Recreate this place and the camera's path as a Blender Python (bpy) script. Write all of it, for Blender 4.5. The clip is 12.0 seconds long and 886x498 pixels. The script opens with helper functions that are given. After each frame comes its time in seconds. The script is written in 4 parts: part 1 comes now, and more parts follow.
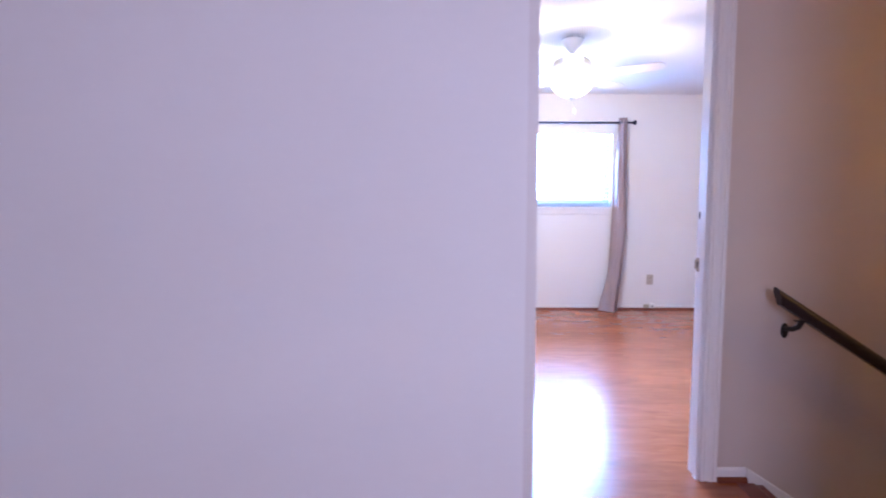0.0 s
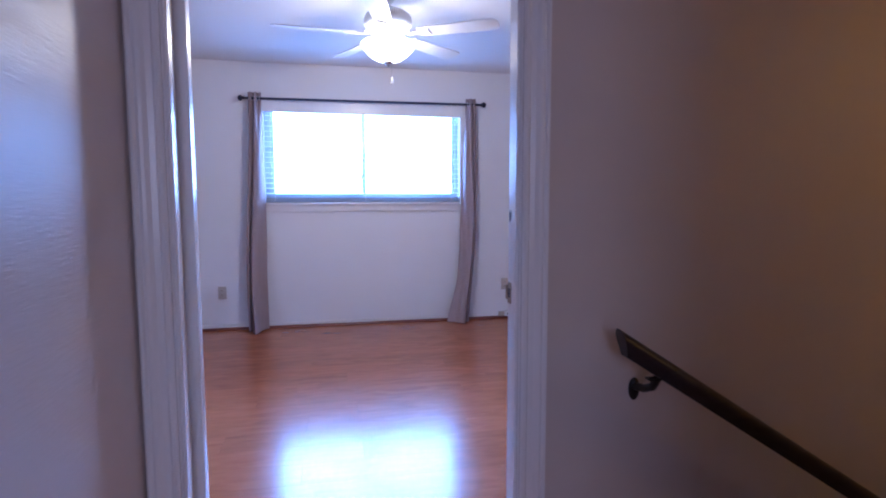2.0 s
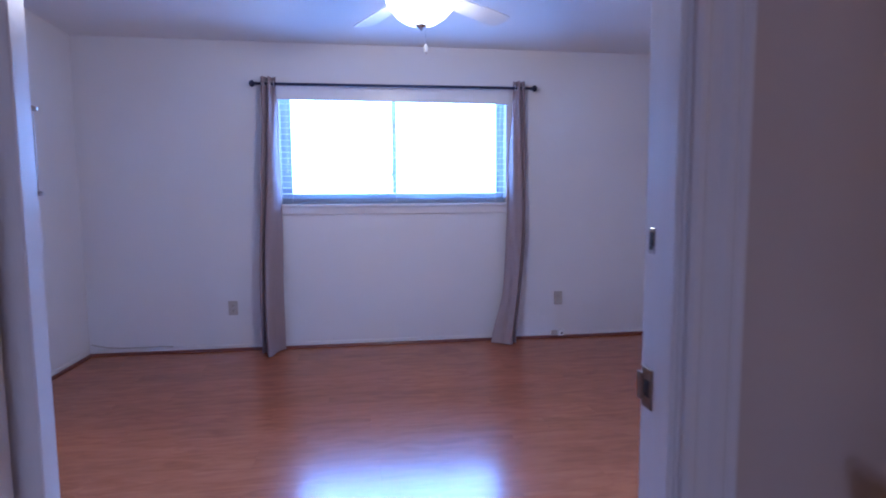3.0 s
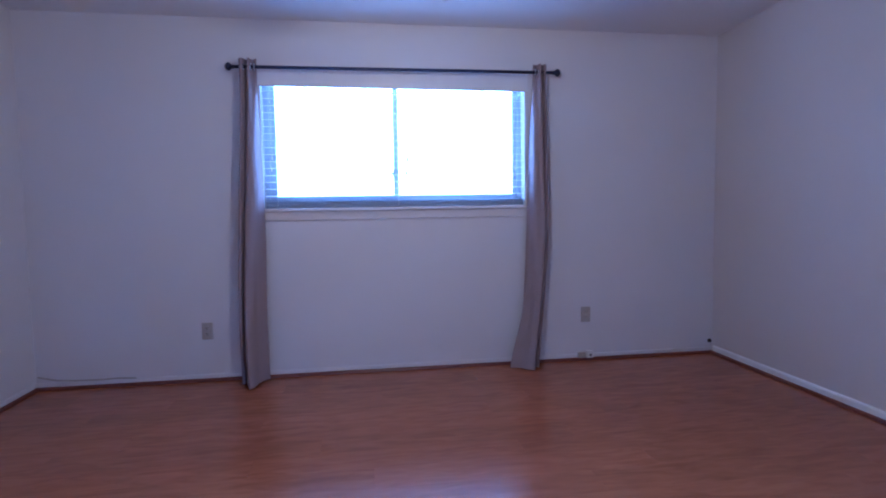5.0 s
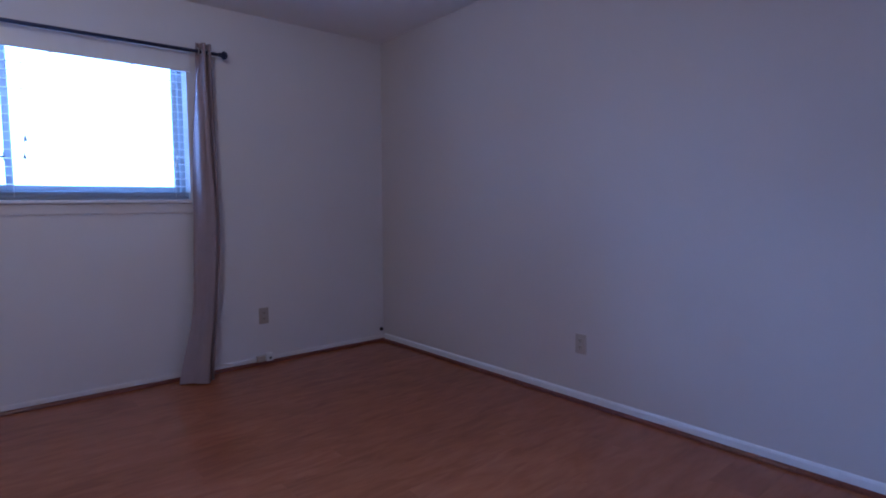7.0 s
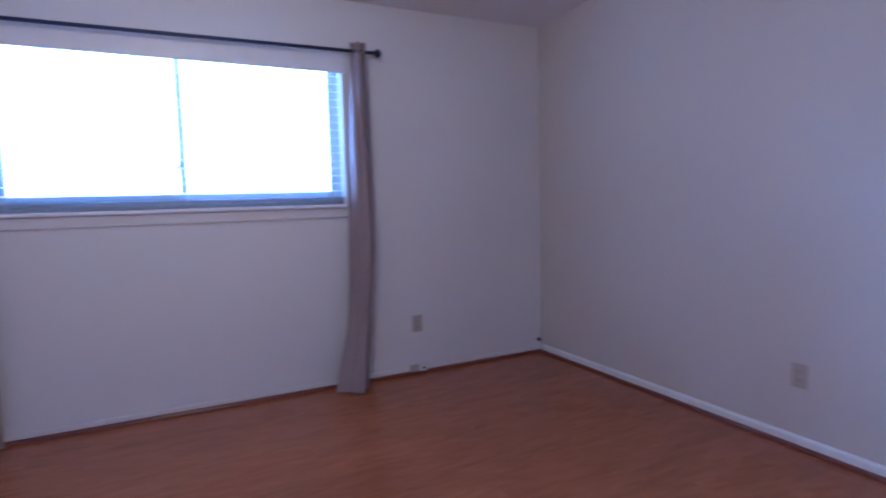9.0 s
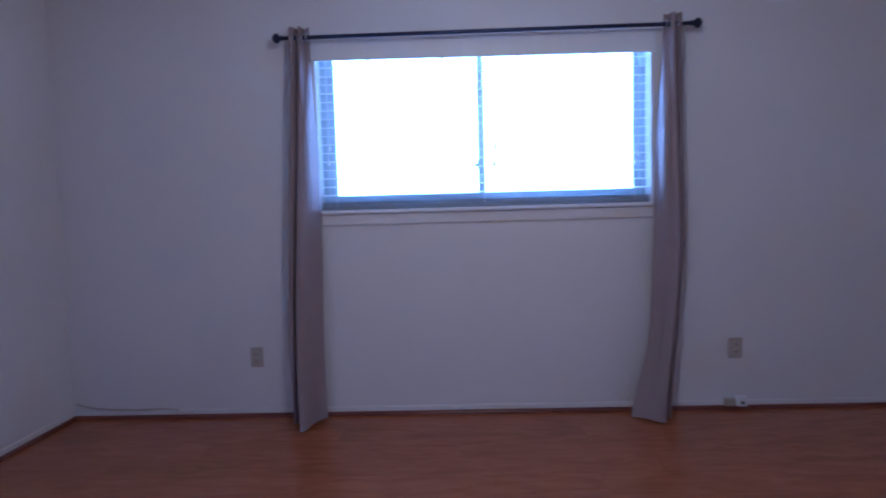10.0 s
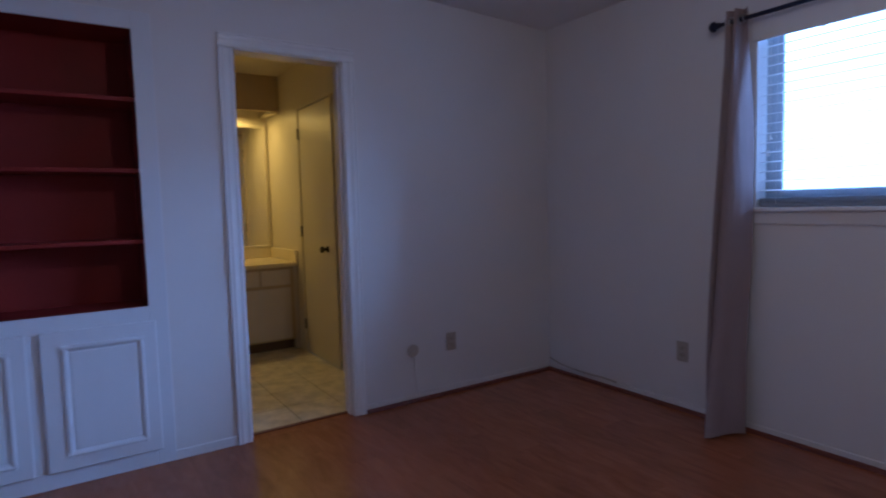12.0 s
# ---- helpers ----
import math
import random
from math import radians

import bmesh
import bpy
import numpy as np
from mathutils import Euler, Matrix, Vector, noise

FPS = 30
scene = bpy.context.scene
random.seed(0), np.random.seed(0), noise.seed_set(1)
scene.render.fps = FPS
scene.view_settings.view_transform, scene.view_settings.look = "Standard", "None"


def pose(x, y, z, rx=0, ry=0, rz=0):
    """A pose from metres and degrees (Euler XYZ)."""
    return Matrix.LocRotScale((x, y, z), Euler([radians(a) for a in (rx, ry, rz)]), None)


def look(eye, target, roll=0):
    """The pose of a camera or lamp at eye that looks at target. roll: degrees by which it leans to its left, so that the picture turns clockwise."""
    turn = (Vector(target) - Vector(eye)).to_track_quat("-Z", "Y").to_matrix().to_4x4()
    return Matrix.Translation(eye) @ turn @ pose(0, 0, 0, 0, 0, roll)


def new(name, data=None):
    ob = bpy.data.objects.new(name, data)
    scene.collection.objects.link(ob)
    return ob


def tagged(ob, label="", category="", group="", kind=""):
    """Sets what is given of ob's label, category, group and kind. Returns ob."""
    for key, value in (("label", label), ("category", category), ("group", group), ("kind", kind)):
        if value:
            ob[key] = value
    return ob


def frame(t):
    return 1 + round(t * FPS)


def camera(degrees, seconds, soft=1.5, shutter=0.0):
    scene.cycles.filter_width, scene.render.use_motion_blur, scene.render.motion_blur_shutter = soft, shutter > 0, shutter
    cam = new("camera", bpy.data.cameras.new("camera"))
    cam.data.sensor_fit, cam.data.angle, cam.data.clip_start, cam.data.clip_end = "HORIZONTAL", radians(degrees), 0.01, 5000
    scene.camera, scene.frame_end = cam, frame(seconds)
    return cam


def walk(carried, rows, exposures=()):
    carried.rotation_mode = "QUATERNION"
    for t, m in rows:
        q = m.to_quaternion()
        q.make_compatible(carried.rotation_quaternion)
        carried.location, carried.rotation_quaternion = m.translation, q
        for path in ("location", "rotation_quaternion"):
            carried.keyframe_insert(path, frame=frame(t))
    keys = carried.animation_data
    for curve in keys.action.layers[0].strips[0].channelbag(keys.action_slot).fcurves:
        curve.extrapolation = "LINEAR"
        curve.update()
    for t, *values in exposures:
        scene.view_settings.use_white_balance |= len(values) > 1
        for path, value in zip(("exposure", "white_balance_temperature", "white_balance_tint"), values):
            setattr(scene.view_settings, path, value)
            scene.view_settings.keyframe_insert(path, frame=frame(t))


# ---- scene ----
cam = camera(75.8, 12.0, soft=1.9, shutter=0.3)
PATH = [
    (0, (-0.975, -6.512, 1.253), (-0.977, -4.519, 1.083), 0.1),
    (0.5, (-0.794, -6.385, 1.234), (-0.614, -4.401, 1.063), -0.1),
    (0.8, (-0.704, -6.295, 1.256), (-0.411, -4.326, 1.073), -0.0),
    (1, (-0.634, -6.198, 1.256), (-0.288, -4.237, 1.074), 0.1),
    (1.2, (-0.565, -6.093, 1.256), (-0.183, -4.139, 1.074), 0.0),
    (1.5, (-0.451, -5.883, 1.256), (-0.05, -3.932, 1.074), 0.0),
    (2, (-0.338, -5.526, 1.249), (0.051, -3.573, 1.061), -0.1),
    (2.5, (-0.303, -5.122, 1.251), (0.035, -3.16, 1.064), -0.1),
    (3, (-0.239, -4.739, 1.256), (0.024, -2.766, 1.065), -0.4),
    (3.2, (-0.241, -4.632, 1.256), (-0.001, -2.656, 1.063), -0.5),
    (4.8, (-0.334, -4.087, 1.16), (-0.064, -2.11, 1.018), -0.8),
    (5, (-0.276, -4.067, 1.174), (0.013, -2.093, 1.028), -0.9),
    (5.5, (-0.179, -4.02, 1.194), (0.305, -2.086, 1.035), -0.7),
    (6, (-0.094, -4.03, 1.208), (0.697, -2.202, 1.037), -0.3),
    (6.5, (-0.227, -3.94, 1.187), (0.932, -2.318, 1.021), -0.4),
    (6.7, (-0.254, -3.923, 1.176), (1.02, -2.39, 1.019), 0.2),
    (8.5, (-0.296, -3.671, 1.217), (1.053, -2.208, 1.022), -0.6),
    (9, (-0.16, -3.54, 1.21), (0.734, -1.76, 1.029), -1.5),
    (9.5, (-0.147, -3.396, 1.218), (0.243, -1.442, 1.045), -1.5),
    (10, (-0.135, -3.214, 1.175), (-0.196, -1.219, 1.035), -1.6),
    (10.5, (0.042, -3.104, 1.198), (-0.461, -1.176, 1.031), -1.8),
    (11, (0.235, -3.018, 1.199), (-0.794, -1.311, 1.039), -1.7),
    (11.5, (0.442, -3.023, 1.233), (-0.928, -1.575, 1.071), -1.6),
    (12, (0.634, -2.952, 1.23), (-1.031, -1.853, 1.081), -1.5),
]
walk(cam, [(t, look(eye, target, roll)) for t, eye, target, roll in PATH],
     exposures=[(0, 2.15, 5450, 11), (0.8, 1.8, 5150, 12), (1.5, 1.18, 4850, 13), (2.0, 0.95, 4900, 14), (2.5, 0.8, 4850, 15), (3.0, 0.66, 4750, 16), (5.0, 0.34, 4650, 15), (5.5, 0.12, 4700, 14), (6.5, -0.55, 4830, 15), (8.5, 0.58, 5300, 15), (9.0, 0.38, 5050, 14), (9.5, 0.23, 4900, 12), (10.5, -0.4, 4800, 10), (11.5, -1.06, 5050, 12), (12.0, -0.92, 5300, 12)])

# ---- light: daylight in the window openings, the fan's lamp, a warm lamp over the stairs and over the vanity ----
world = bpy.data.worlds.new("world")
scene.world = world
world.use_nodes = True
wn = world.node_tree
sky = wn.nodes.new("ShaderNodeTexSky")
sky.sky_type, sky.sun_disc = "NISHITA", False
sky.sun_elevation, sky.sun_rotation = radians(40), radians(160)
wn.links.new(sky.outputs[0], wn.nodes["Background"].inputs[0])
wn.nodes["Background"].inputs[1].default_value = 0.05


def lamp(name, kind, m, watts, colour, size=0.1, size_y=None):
    data = bpy.data.lights.new(name, kind)
    data.energy, data.color = watts, colour
    if kind == "AREA":
        data.shape, data.size, data.size_y = "RECTANGLE", size, size_y or size
    else:
        data.shadow_soft_size = size
    ob = new(name, data)
    ob.matrix_world = m
    return ob


# The bright sky in front of the window stands as a broad panel, wider towards the east, over a paler hazy horizon.
lamp("window_daylight", "AREA", pose(1.9, 6.0, 4.75, -90, 0, 0), 6500, (0.315, 0.52, 0.97), 11.6, 3.3)
lamp("horizon_daylight", "AREA", pose(1.3, 6.0, 2.0, -90, 0, 0), 1050, (0.34, 0.52, 0.96), 11.6, 2.2)
lamp("hall_daylight", "AREA", pose(-0.25, -8.08, 1.5, 90, 0, 0), 6.9, (0.84, 0.755, 0.96), 1.0, 1.1)
lamp("fan_bulb", "POINT", pose(0.04, -1.90, 2.150), 17, (1.0, 0.80, 0.60), 0.05)
lamp("stair_bulb", "POINT", pose(2.4, -5.06, 1.70), 3.9, (1.0, 0.50, 0.13), 0.07)
lamp("vanity_tube", "AREA", pose(-4.79, -1.85, 2.12, 0, 0, 0), 13, (1.0, 0.62, 0.14), 0.25, 0.8)

# ---- materials ----


def material(name, colour, rough=0.5, metal=0.0, var=0.06, scale=4.0, bump=0.0, bump_scale=80.0, stretch=(1, 1, 1), spec=0.5, dirt=0.0, coat=0.0, per_object=0.0):
    """A painted or solid surface: two scales of tone, fine relief, uneven gloss."""
    m = bpy.data.materials.new(name)
    m.use_nodes = True
    nt = m.node_tree
    b = nt.nodes["Principled BSDF"]
    b.inputs["Metallic"].default_value = metal
    b.inputs["Specular IOR Level"].default_value = spec
    b.inputs["Coat Weight"].default_value = coat
    co = nt.nodes.new("ShaderNodeTexCoord")
    mp = nt.nodes.new("ShaderNodeMapping")
    mp.inputs["Scale"].default_value = stretch
    geo = nt.nodes.new("ShaderNodeNewGeometry")
    nt.links.new(geo.outputs["Position"], mp.inputs[0])
    big, fine = nt.nodes.new("ShaderNodeTexNoise"), nt.nodes.new("ShaderNodeTexNoise")
    big.inputs["Scale"].default_value, big.inputs["Detail"].default_value = scale, 5
    fine.inputs["Scale"].default_value, fine.inputs["Detail"].default_value = bump_scale, 3
    for n in (big, fine):
        nt.links.new(mp.outputs[0], n.inputs["Vector"])
    ramp = nt.nodes.new("ShaderNodeMapRange")
    ramp.inputs[1].default_value, ramp.inputs[2].default_value = 0.3, 0.7
    ramp.inputs[3].default_value, ramp.inputs[4].default_value = 1 - var, 1 + var
    add = nt.nodes.new("ShaderNodeMath")
    add.operation, add.inputs[1].default_value = "MULTIPLY_ADD", 0.25
    nt.links.new(fine.outputs[0], add.inputs[0])
    sub = nt.nodes.new("ShaderNodeMath")
    sub.operation, sub.inputs[1].default_value = "MULTIPLY", 0.875
    nt.links.new(big.outputs[0], sub.inputs[0])
    nt.links.new(sub.outputs[0], add.inputs[2])
    nt.links.new(add.outputs[0], ramp.inputs[0])
    mul = nt.nodes.new("ShaderNodeVectorMath")
    mul.operation, mul.inputs[0].default_value = "SCALE", colour
    if per_object:
        info = nt.nodes.new("ShaderNodeObjectInfo")
        ob_var = nt.nodes.new("ShaderNodeMath")
        ob_var.operation = "MULTIPLY_ADD"
        ob_var.inputs[1].default_value, ob_var.inputs[2].default_value = per_object, 1 - per_object / 2
        nt.links.new(info.outputs["Random"], ob_var.inputs[0])
        both = nt.nodes.new("ShaderNodeMath")
        both.operation = "MULTIPLY"
        nt.links.new(ramp.outputs[0], both.inputs[0])
        nt.links.new(ob_var.outputs[0], both.inputs[1])
        nt.links.new(both.outputs[0], mul.inputs["Scale"])
    else:
        nt.links.new(ramp.outputs[0], mul.inputs["Scale"])
    colour_out = mul.outputs[0]
    if dirt:
        spots = nt.nodes.new("ShaderNodeTexNoise")
        spots.inputs["Scale"].default_value, spots.inputs["Detail"].default_value = 1.7, 8
        nt.links.new(geo.outputs["Position"], spots.inputs["Vector"])
        cut = nt.nodes.new("ShaderNodeMapRange")
        cut.inputs[1].default_value, cut.inputs[2].default_value, cut.inputs[4].default_value = 0.55, 0.75, dirt
        nt.links.new(spots.outputs[0], cut.inputs[0])
        mix = nt.nodes.new("ShaderNodeMix")
        mix.data_type = "RGBA"
        mix.inputs[7].default_value = (colour[0] * 0.55, colour[1] * 0.5, colour[2] * 0.45, 1)
        nt.links.new(cut.outputs[0], mix.inputs[0])
        nt.links.new(colour_out, mix.inputs[6])
        colour_out = mix.outputs[2]
    nt.links.new(colour_out, b.inputs["Base Color"])
    gl = nt.nodes.new("ShaderNodeMapRange")
    gl.inputs[1].default_value, gl.inputs[2].default_value = 0.3, 0.7
    gl.inputs[3].default_value, gl.inputs[4].default_value = rough * 0.88, min(1, rough * 1.12)
    nt.links.new(big.outputs[0], gl.inputs[0])
    nt.links.new(gl.outputs[0], b.inputs["Roughness"])
    if bump:
        bp = nt.nodes.new("ShaderNodeBump")
        bp.inputs["Strength"].default_value, bp.inputs["Distance"].default_value = bump, 0.002
        nt.links.new(fine.outputs[0], bp.inputs["Height"])
        nt.links.new(bp.outputs[0], b.inputs["Normal"])
    return m


def wood(name, dark, light, rough, along=(1.0, 14.0, 14.0), spec=0.5, coat=0.0, per_object=0.25, bump=0.04, fine=9.0, share=0.4):
    """Long grain with streaks and darker figure, offset for each board."""
    m = bpy.data.materials.new(name)
    m.use_nodes = True
    nt = m.node_tree
    b = nt.nodes["Principled BSDF"]
    geo, info = nt.nodes.new("ShaderNodeNewGeometry"), nt.nodes.new("ShaderNodeObjectInfo")
    shift = nt.nodes.new("ShaderNodeVectorMath")
    shift.operation = "SCALE"
    shift.inputs[0].default_value = (37, 53, 11)
    nt.links.new(info.outputs["Random"], shift.inputs["Scale"])
    add = nt.nodes.new("ShaderNodeVectorMath")
    nt.links.new(geo.outputs["Position"], add.inputs[0])
    nt.links.new(shift.outputs[0], add.inputs[1])
    mp = nt.nodes.new("ShaderNodeMapping")
    mp.inputs["Scale"].default_value = along
    nt.links.new(add.outputs[0], mp.inputs[0])
    grain, streak = nt.nodes.new("ShaderNodeTexNoise"), nt.nodes.new("ShaderNodeTexNoise")
    grain.inputs["Scale"].default_value, grain.inputs["Detail"].default_value, grain.inputs["Distortion"].default_value = 2.2, 6, 0.8
    streak.inputs["Scale"].default_value, streak.inputs["Detail"].default_value = fine, 4
    for n in (grain, streak):
        nt.links.new(mp.outputs[0], n.inputs["Vector"])
    mixf = nt.nodes.new("ShaderNodeMath")
    mixf.operation, mixf.inputs[1].default_value = "MULTIPLY_ADD", share
    sc = nt.nodes.new("ShaderNodeMath")
    sc.operation, sc.inputs[1].default_value = "MULTIPLY", 1 - share
    nt.links.new(grain.outputs[0], sc.inputs[0])
    nt.links.new(streak.outputs[0], mixf.inputs[0])
    nt.links.new(sc.outputs[0], mixf.inputs[2])
    ramp = nt.nodes.new("ShaderNodeValToRGB")
    ramp.color_ramp.elements[0].position, ramp.color_ramp.elements[0].color = 0.32, (*dark, 1)
    ramp.color_ramp.elements[1].position, ramp.color_ramp.elements[1].color = 0.68, (*light, 1)
    nt.links.new(mixf.outputs[0], ramp.inputs[0])
    tone = nt.nodes.new("ShaderNodeMath")
    tone.operation = "MULTIPLY_ADD"
    tone.inputs[1].default_value, tone.inputs[2].default_value = per_object, 1 - per_object / 2
    nt.links.new(info.outputs["Random"], tone.inputs[0])
    sc2 = nt.nodes.new("ShaderNodeVectorMath")
    sc2.operation = "SCALE"
    nt.links.new(ramp.outputs[0], sc2.inputs[0])
    nt.links.new(tone.outputs[0], sc2.inputs["Scale"])
    nt.links.new(sc2.outputs[0], b.inputs["Base Color"])
    gl = nt.nodes.new("ShaderNodeMapRange")
    gl.inputs[3].default_value, gl.inputs[4].default_value = rough * 0.75, rough * 1.25
    nt.links.new(streak.outputs[0], gl.inputs[0])
    nt.links.new(gl.outputs[0], b.inputs["Roughness"])
    b.inputs["Specular IOR Level"].default_value = spec
    b.inputs["Coat Weight"].default_value = coat
    b.inputs["Coat Roughness"].default_value = rough
    bp = nt.nodes.new("ShaderNodeBump")
    bp.inputs["Strength"].default_value, bp.inputs["Distance"].default_value = bump, 0.001
    nt.links.new(streak.outputs[0], bp.inputs["Height"])
    nt.links.new(bp.outputs[0], b.inputs["Normal"])
    return m


def glass():
    m = bpy.data.materials.new("window_glass")
    m.use_nodes = True
    b = m.node_tree.nodes["Principled BSDF"]
    b.inputs["Transmission Weight"].default_value, b.inputs["Roughness"].default_value, b.inputs["IOR"].default_value = 1, 0.0, 1.45
    return m


def glowing(name, colour, strength):
    m = bpy.data.materials.new(name)
    m.use_nodes = True
    b = m.node_tree.nodes["Principled BSDF"]
    b.inputs["Base Color"].default_value = (*colour, 1)
    b.inputs["Roughness"].default_value = 0.4
    b.inputs["Emission Color"].default_value = (*colour, 1)
    b.inputs["Emission Strength"].default_value = strength
    return m


M_WALL = material("wall_paint", (0.74, 0.71, 0.70), 0.55, var=0.02, scale=1.3, bump=0.25, bump_scale=160, dirt=0.06)
# Beige version of wall_paint, darkened to hold part of the east wall's shade.
M_BEIGE_SHADE = material("beige_wall_paint_with_shade", (0.63, 0.575, 0.545), 0.55, var=0.02, scale=1.3, bump=0.25, bump_scale=160, dirt=0.06)
M_HALL = material("hall_gloss_paint", (0.74, 0.70, 0.69), 0.56, var=0.02, scale=1.3, bump=0.10, bump_scale=30, stretch=(1, 1, 3), dirt=0.05, spec=0.36)
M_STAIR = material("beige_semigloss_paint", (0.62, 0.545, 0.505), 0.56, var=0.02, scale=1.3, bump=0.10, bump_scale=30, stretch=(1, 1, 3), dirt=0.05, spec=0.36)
M_GLOSS = material("brushed_gloss_paint", (0.66, 0.60, 0.58), 0.42, var=0.02, scale=1.3, bump=0.26, bump_scale=22, stretch=(1, 1, 8), dirt=0.05, spec=0.36)
M_CEIL = material("ceiling_paint", (0.78, 0.76, 0.75), 0.85, var=0.02, scale=1.5, bump=0.5, bump_scale=210)
M_TRIM = material("trim_gloss_paint", (0.83, 0.82, 0.82), 0.22, var=0.02, scale=3, bump=0.12, bump_scale=60, stretch=(6, 6, 1))
M_CAB = material("cabinet_paint", (0.71, 0.71, 0.73), 0.38, var=0.02, scale=2.5, bump=0.15, bump_scale=70, stretch=(4, 4, 1))
M_RED = material("maroon_paint", (0.235, 0.020, 0.015), 0.55, spec=0.3, var=0.10, scale=4, bump=0.1)
M_FLOOR = wood("cherry_laminate", (0.262, 0.073, 0.028), (0.376, 0.122, 0.047), 0.19, along=(2.0, 8.0, 8.0), spec=0.40, per_object=0.14, fine=4.0, share=0.25)
M_SHOE = wood("dark_cherry_moulding", (0.115, 0.026, 0.015), (0.205, 0.051, 0.028), 0.3, per_object=0.1)
M_RAIL = wood("dark_handrail_wood", (0.018, 0.011, 0.012), (0.034, 0.023, 0.026), 0.33, spec=0.35, per_object=0.0)
M_IRON = material("black_iron", (0.025, 0.022, 0.022), 0.4, 0.6, var=0.1, scale=30)
M_ROD = material("dark_rod", (0.03, 0.035, 0.07), 0.35, 0.7, var=0.1, scale=30)
M_CURT = material("taupe_curtain", (0.31, 0.238, 0.240), 0.75, var=0.06, scale=8, bump=0.5, bump_scale=500, spec=0.35)
M_FRAME = material("aluminium_frame", (0.44, 0.48, 0.52), 0.45, 0.3, var=0.05, scale=12)
M_SLAT = material("blind_slat", (0.80, 0.81, 0.82), 0.4, var=0.03, scale=10)
# Darker copy of the slat colour: shade on the lowered stack is painted in.
M_BLIND_SHADED = material("shaded_blind_grey", (0.27, 0.30, 0.35), 0.45, var=0.03, scale=10)
M_BEIGE = material("beige_plastic", (0.46, 0.40, 0.34), 0.4, var=0.04, scale=20)
M_WHITEP = material("white_plastic", (0.72, 0.71, 0.70), 0.35, var=0.04, scale=20)
M_DARK = material("dark_slot", (0.02, 0.02, 0.02), 0.6, var=0.1)
M_WIRE = material("painted_wire", (0.76, 0.74, 0.72), 0.5, var=0.04, scale=15)
M_BRASS = material("worn_brass", (0.30, 0.24, 0.18), 0.38, 0.95, var=0.15, scale=40)
M_STEEL = material("steel_plate", (0.55, 0.55, 0.56), 0.28, 0.95, var=0.08, scale=40)
M_FANW = material("fan_white_enamel", (0.80, 0.79, 0.77), 0.35, var=0.03, scale=8)
M_BLADE = material("fan_blade_white", (0.74, 0.73, 0.72), 0.42, var=0.04, scale=9, stretch=(1, 1, 1))
M_BOWL = glowing("lit_frosted_bowl", (1.0, 0.95, 0.88), 3.2)
M_GLASS = glass()
M_TILE = material("cream_vinyl_tile", (0.62, 0.56, 0.44), 0.35, var=0.30, scale=9, bump=0.05, bump_scale=30, dirt=0.25, per_object=0.04)
M_GROUT = material("tile_joint", (0.52, 0.46, 0.36), 0.8, var=0.1)
M_BATH = material("bath_gloss_paint", (0.70, 0.64, 0.50), 0.4, var=0.02, scale=2, bump=0.15, bump_scale=50)
M_VAN = material("vanity_paint", (0.62, 0.57, 0.52), 0.45, var=0.04, scale=5)
M_COUNTER = material("cultured_marble", (0.74, 0.66, 0.46), 0.2, var=0.08, scale=6)
M_MIRROR = material("mirror_glass", (0.9, 0.9, 0.9), 0.02, 1.0, var=0.0)
M_KNOB = material("dark_bronze_knob", (0.05, 0.035, 0.025), 0.3, 0.9, var=0.1, scale=40)
M_CARPET = material("stair_carpet", (0.30, 0.22, 0.15), 0.95, var=0.15, scale=30, bump=0.8, bump_scale=400)
M_KICK = material("brown_toe_kick", (0.11, 0.07, 0.045), 0.5, var=0.1, scale=10)
M_SOFFIT = material("tan_soffit_paint", (0.50, 0.40, 0.27), 0.5, var=0.04, scale=5)
M_SOIL = material("outdoor_ground", (0.10, 0.12, 0.06), 0.95, var=0.3, scale=0.6, bump=0.4, bump_scale=20)

# ---- mesh helpers ----


def empty(name, m=None):
    ob = new(name)
    ob.empty_display_size = 0.1
    if m is not None:
        ob.matrix_world = m
    return ob


def mesh_of(name, bm, mat, smooth=False):
    bmesh.ops.recalc_face_normals(bm, faces=bm.faces)
    me = bpy.data.meshes.new(name)
    bm.to_mesh(me)
    bm.free()
    me.materials.append(mat)
    if smooth:
        for p in me.polygons:
            p.use_smooth = True
        me.set_sharp_from_angle(angle=radians(38))
    return me


def part(name, bm, mat, parent=None, label="", smooth=False):
    ob = new(name, mesh_of(name, bm, mat, smooth))
    if parent is not None:
        ob.parent = parent
    if label:
        tagged(ob, label)
    return ob


def setting(name, bm, mat, label, category):
    return tagged(part(name, bm, mat), label, category, kind="structure")


def block(bm, x0, x1, y0, y1, z0, z1, bevel=0.0, seg=1):
    """A box between two corners, its edges rounded by bevel."""
    made = bmesh.ops.create_cube(bm, size=1.0)["verts"]
    bmesh.ops.scale(bm, vec=(x1 - x0, y1 - y0, z1 - z0), verts=made)
    bmesh.ops.translate(bm, vec=((x0 + x1) / 2, (y0 + y1) / 2, (z0 + z1) / 2), verts=made)
    if bevel:
        edges = {e for v in made for e in v.link_edges}
        bmesh.ops.bevel(bm, geom=list(edges), offset=bevel, segments=seg, affect="EDGES", profile=0.5)
    return bm


def box(x0, x1, y0, y1, z0, z1, bevel=0.0, seg=1):
    return block(bmesh.new(), x0, x1, y0, y1, z0, z1, bevel, seg)


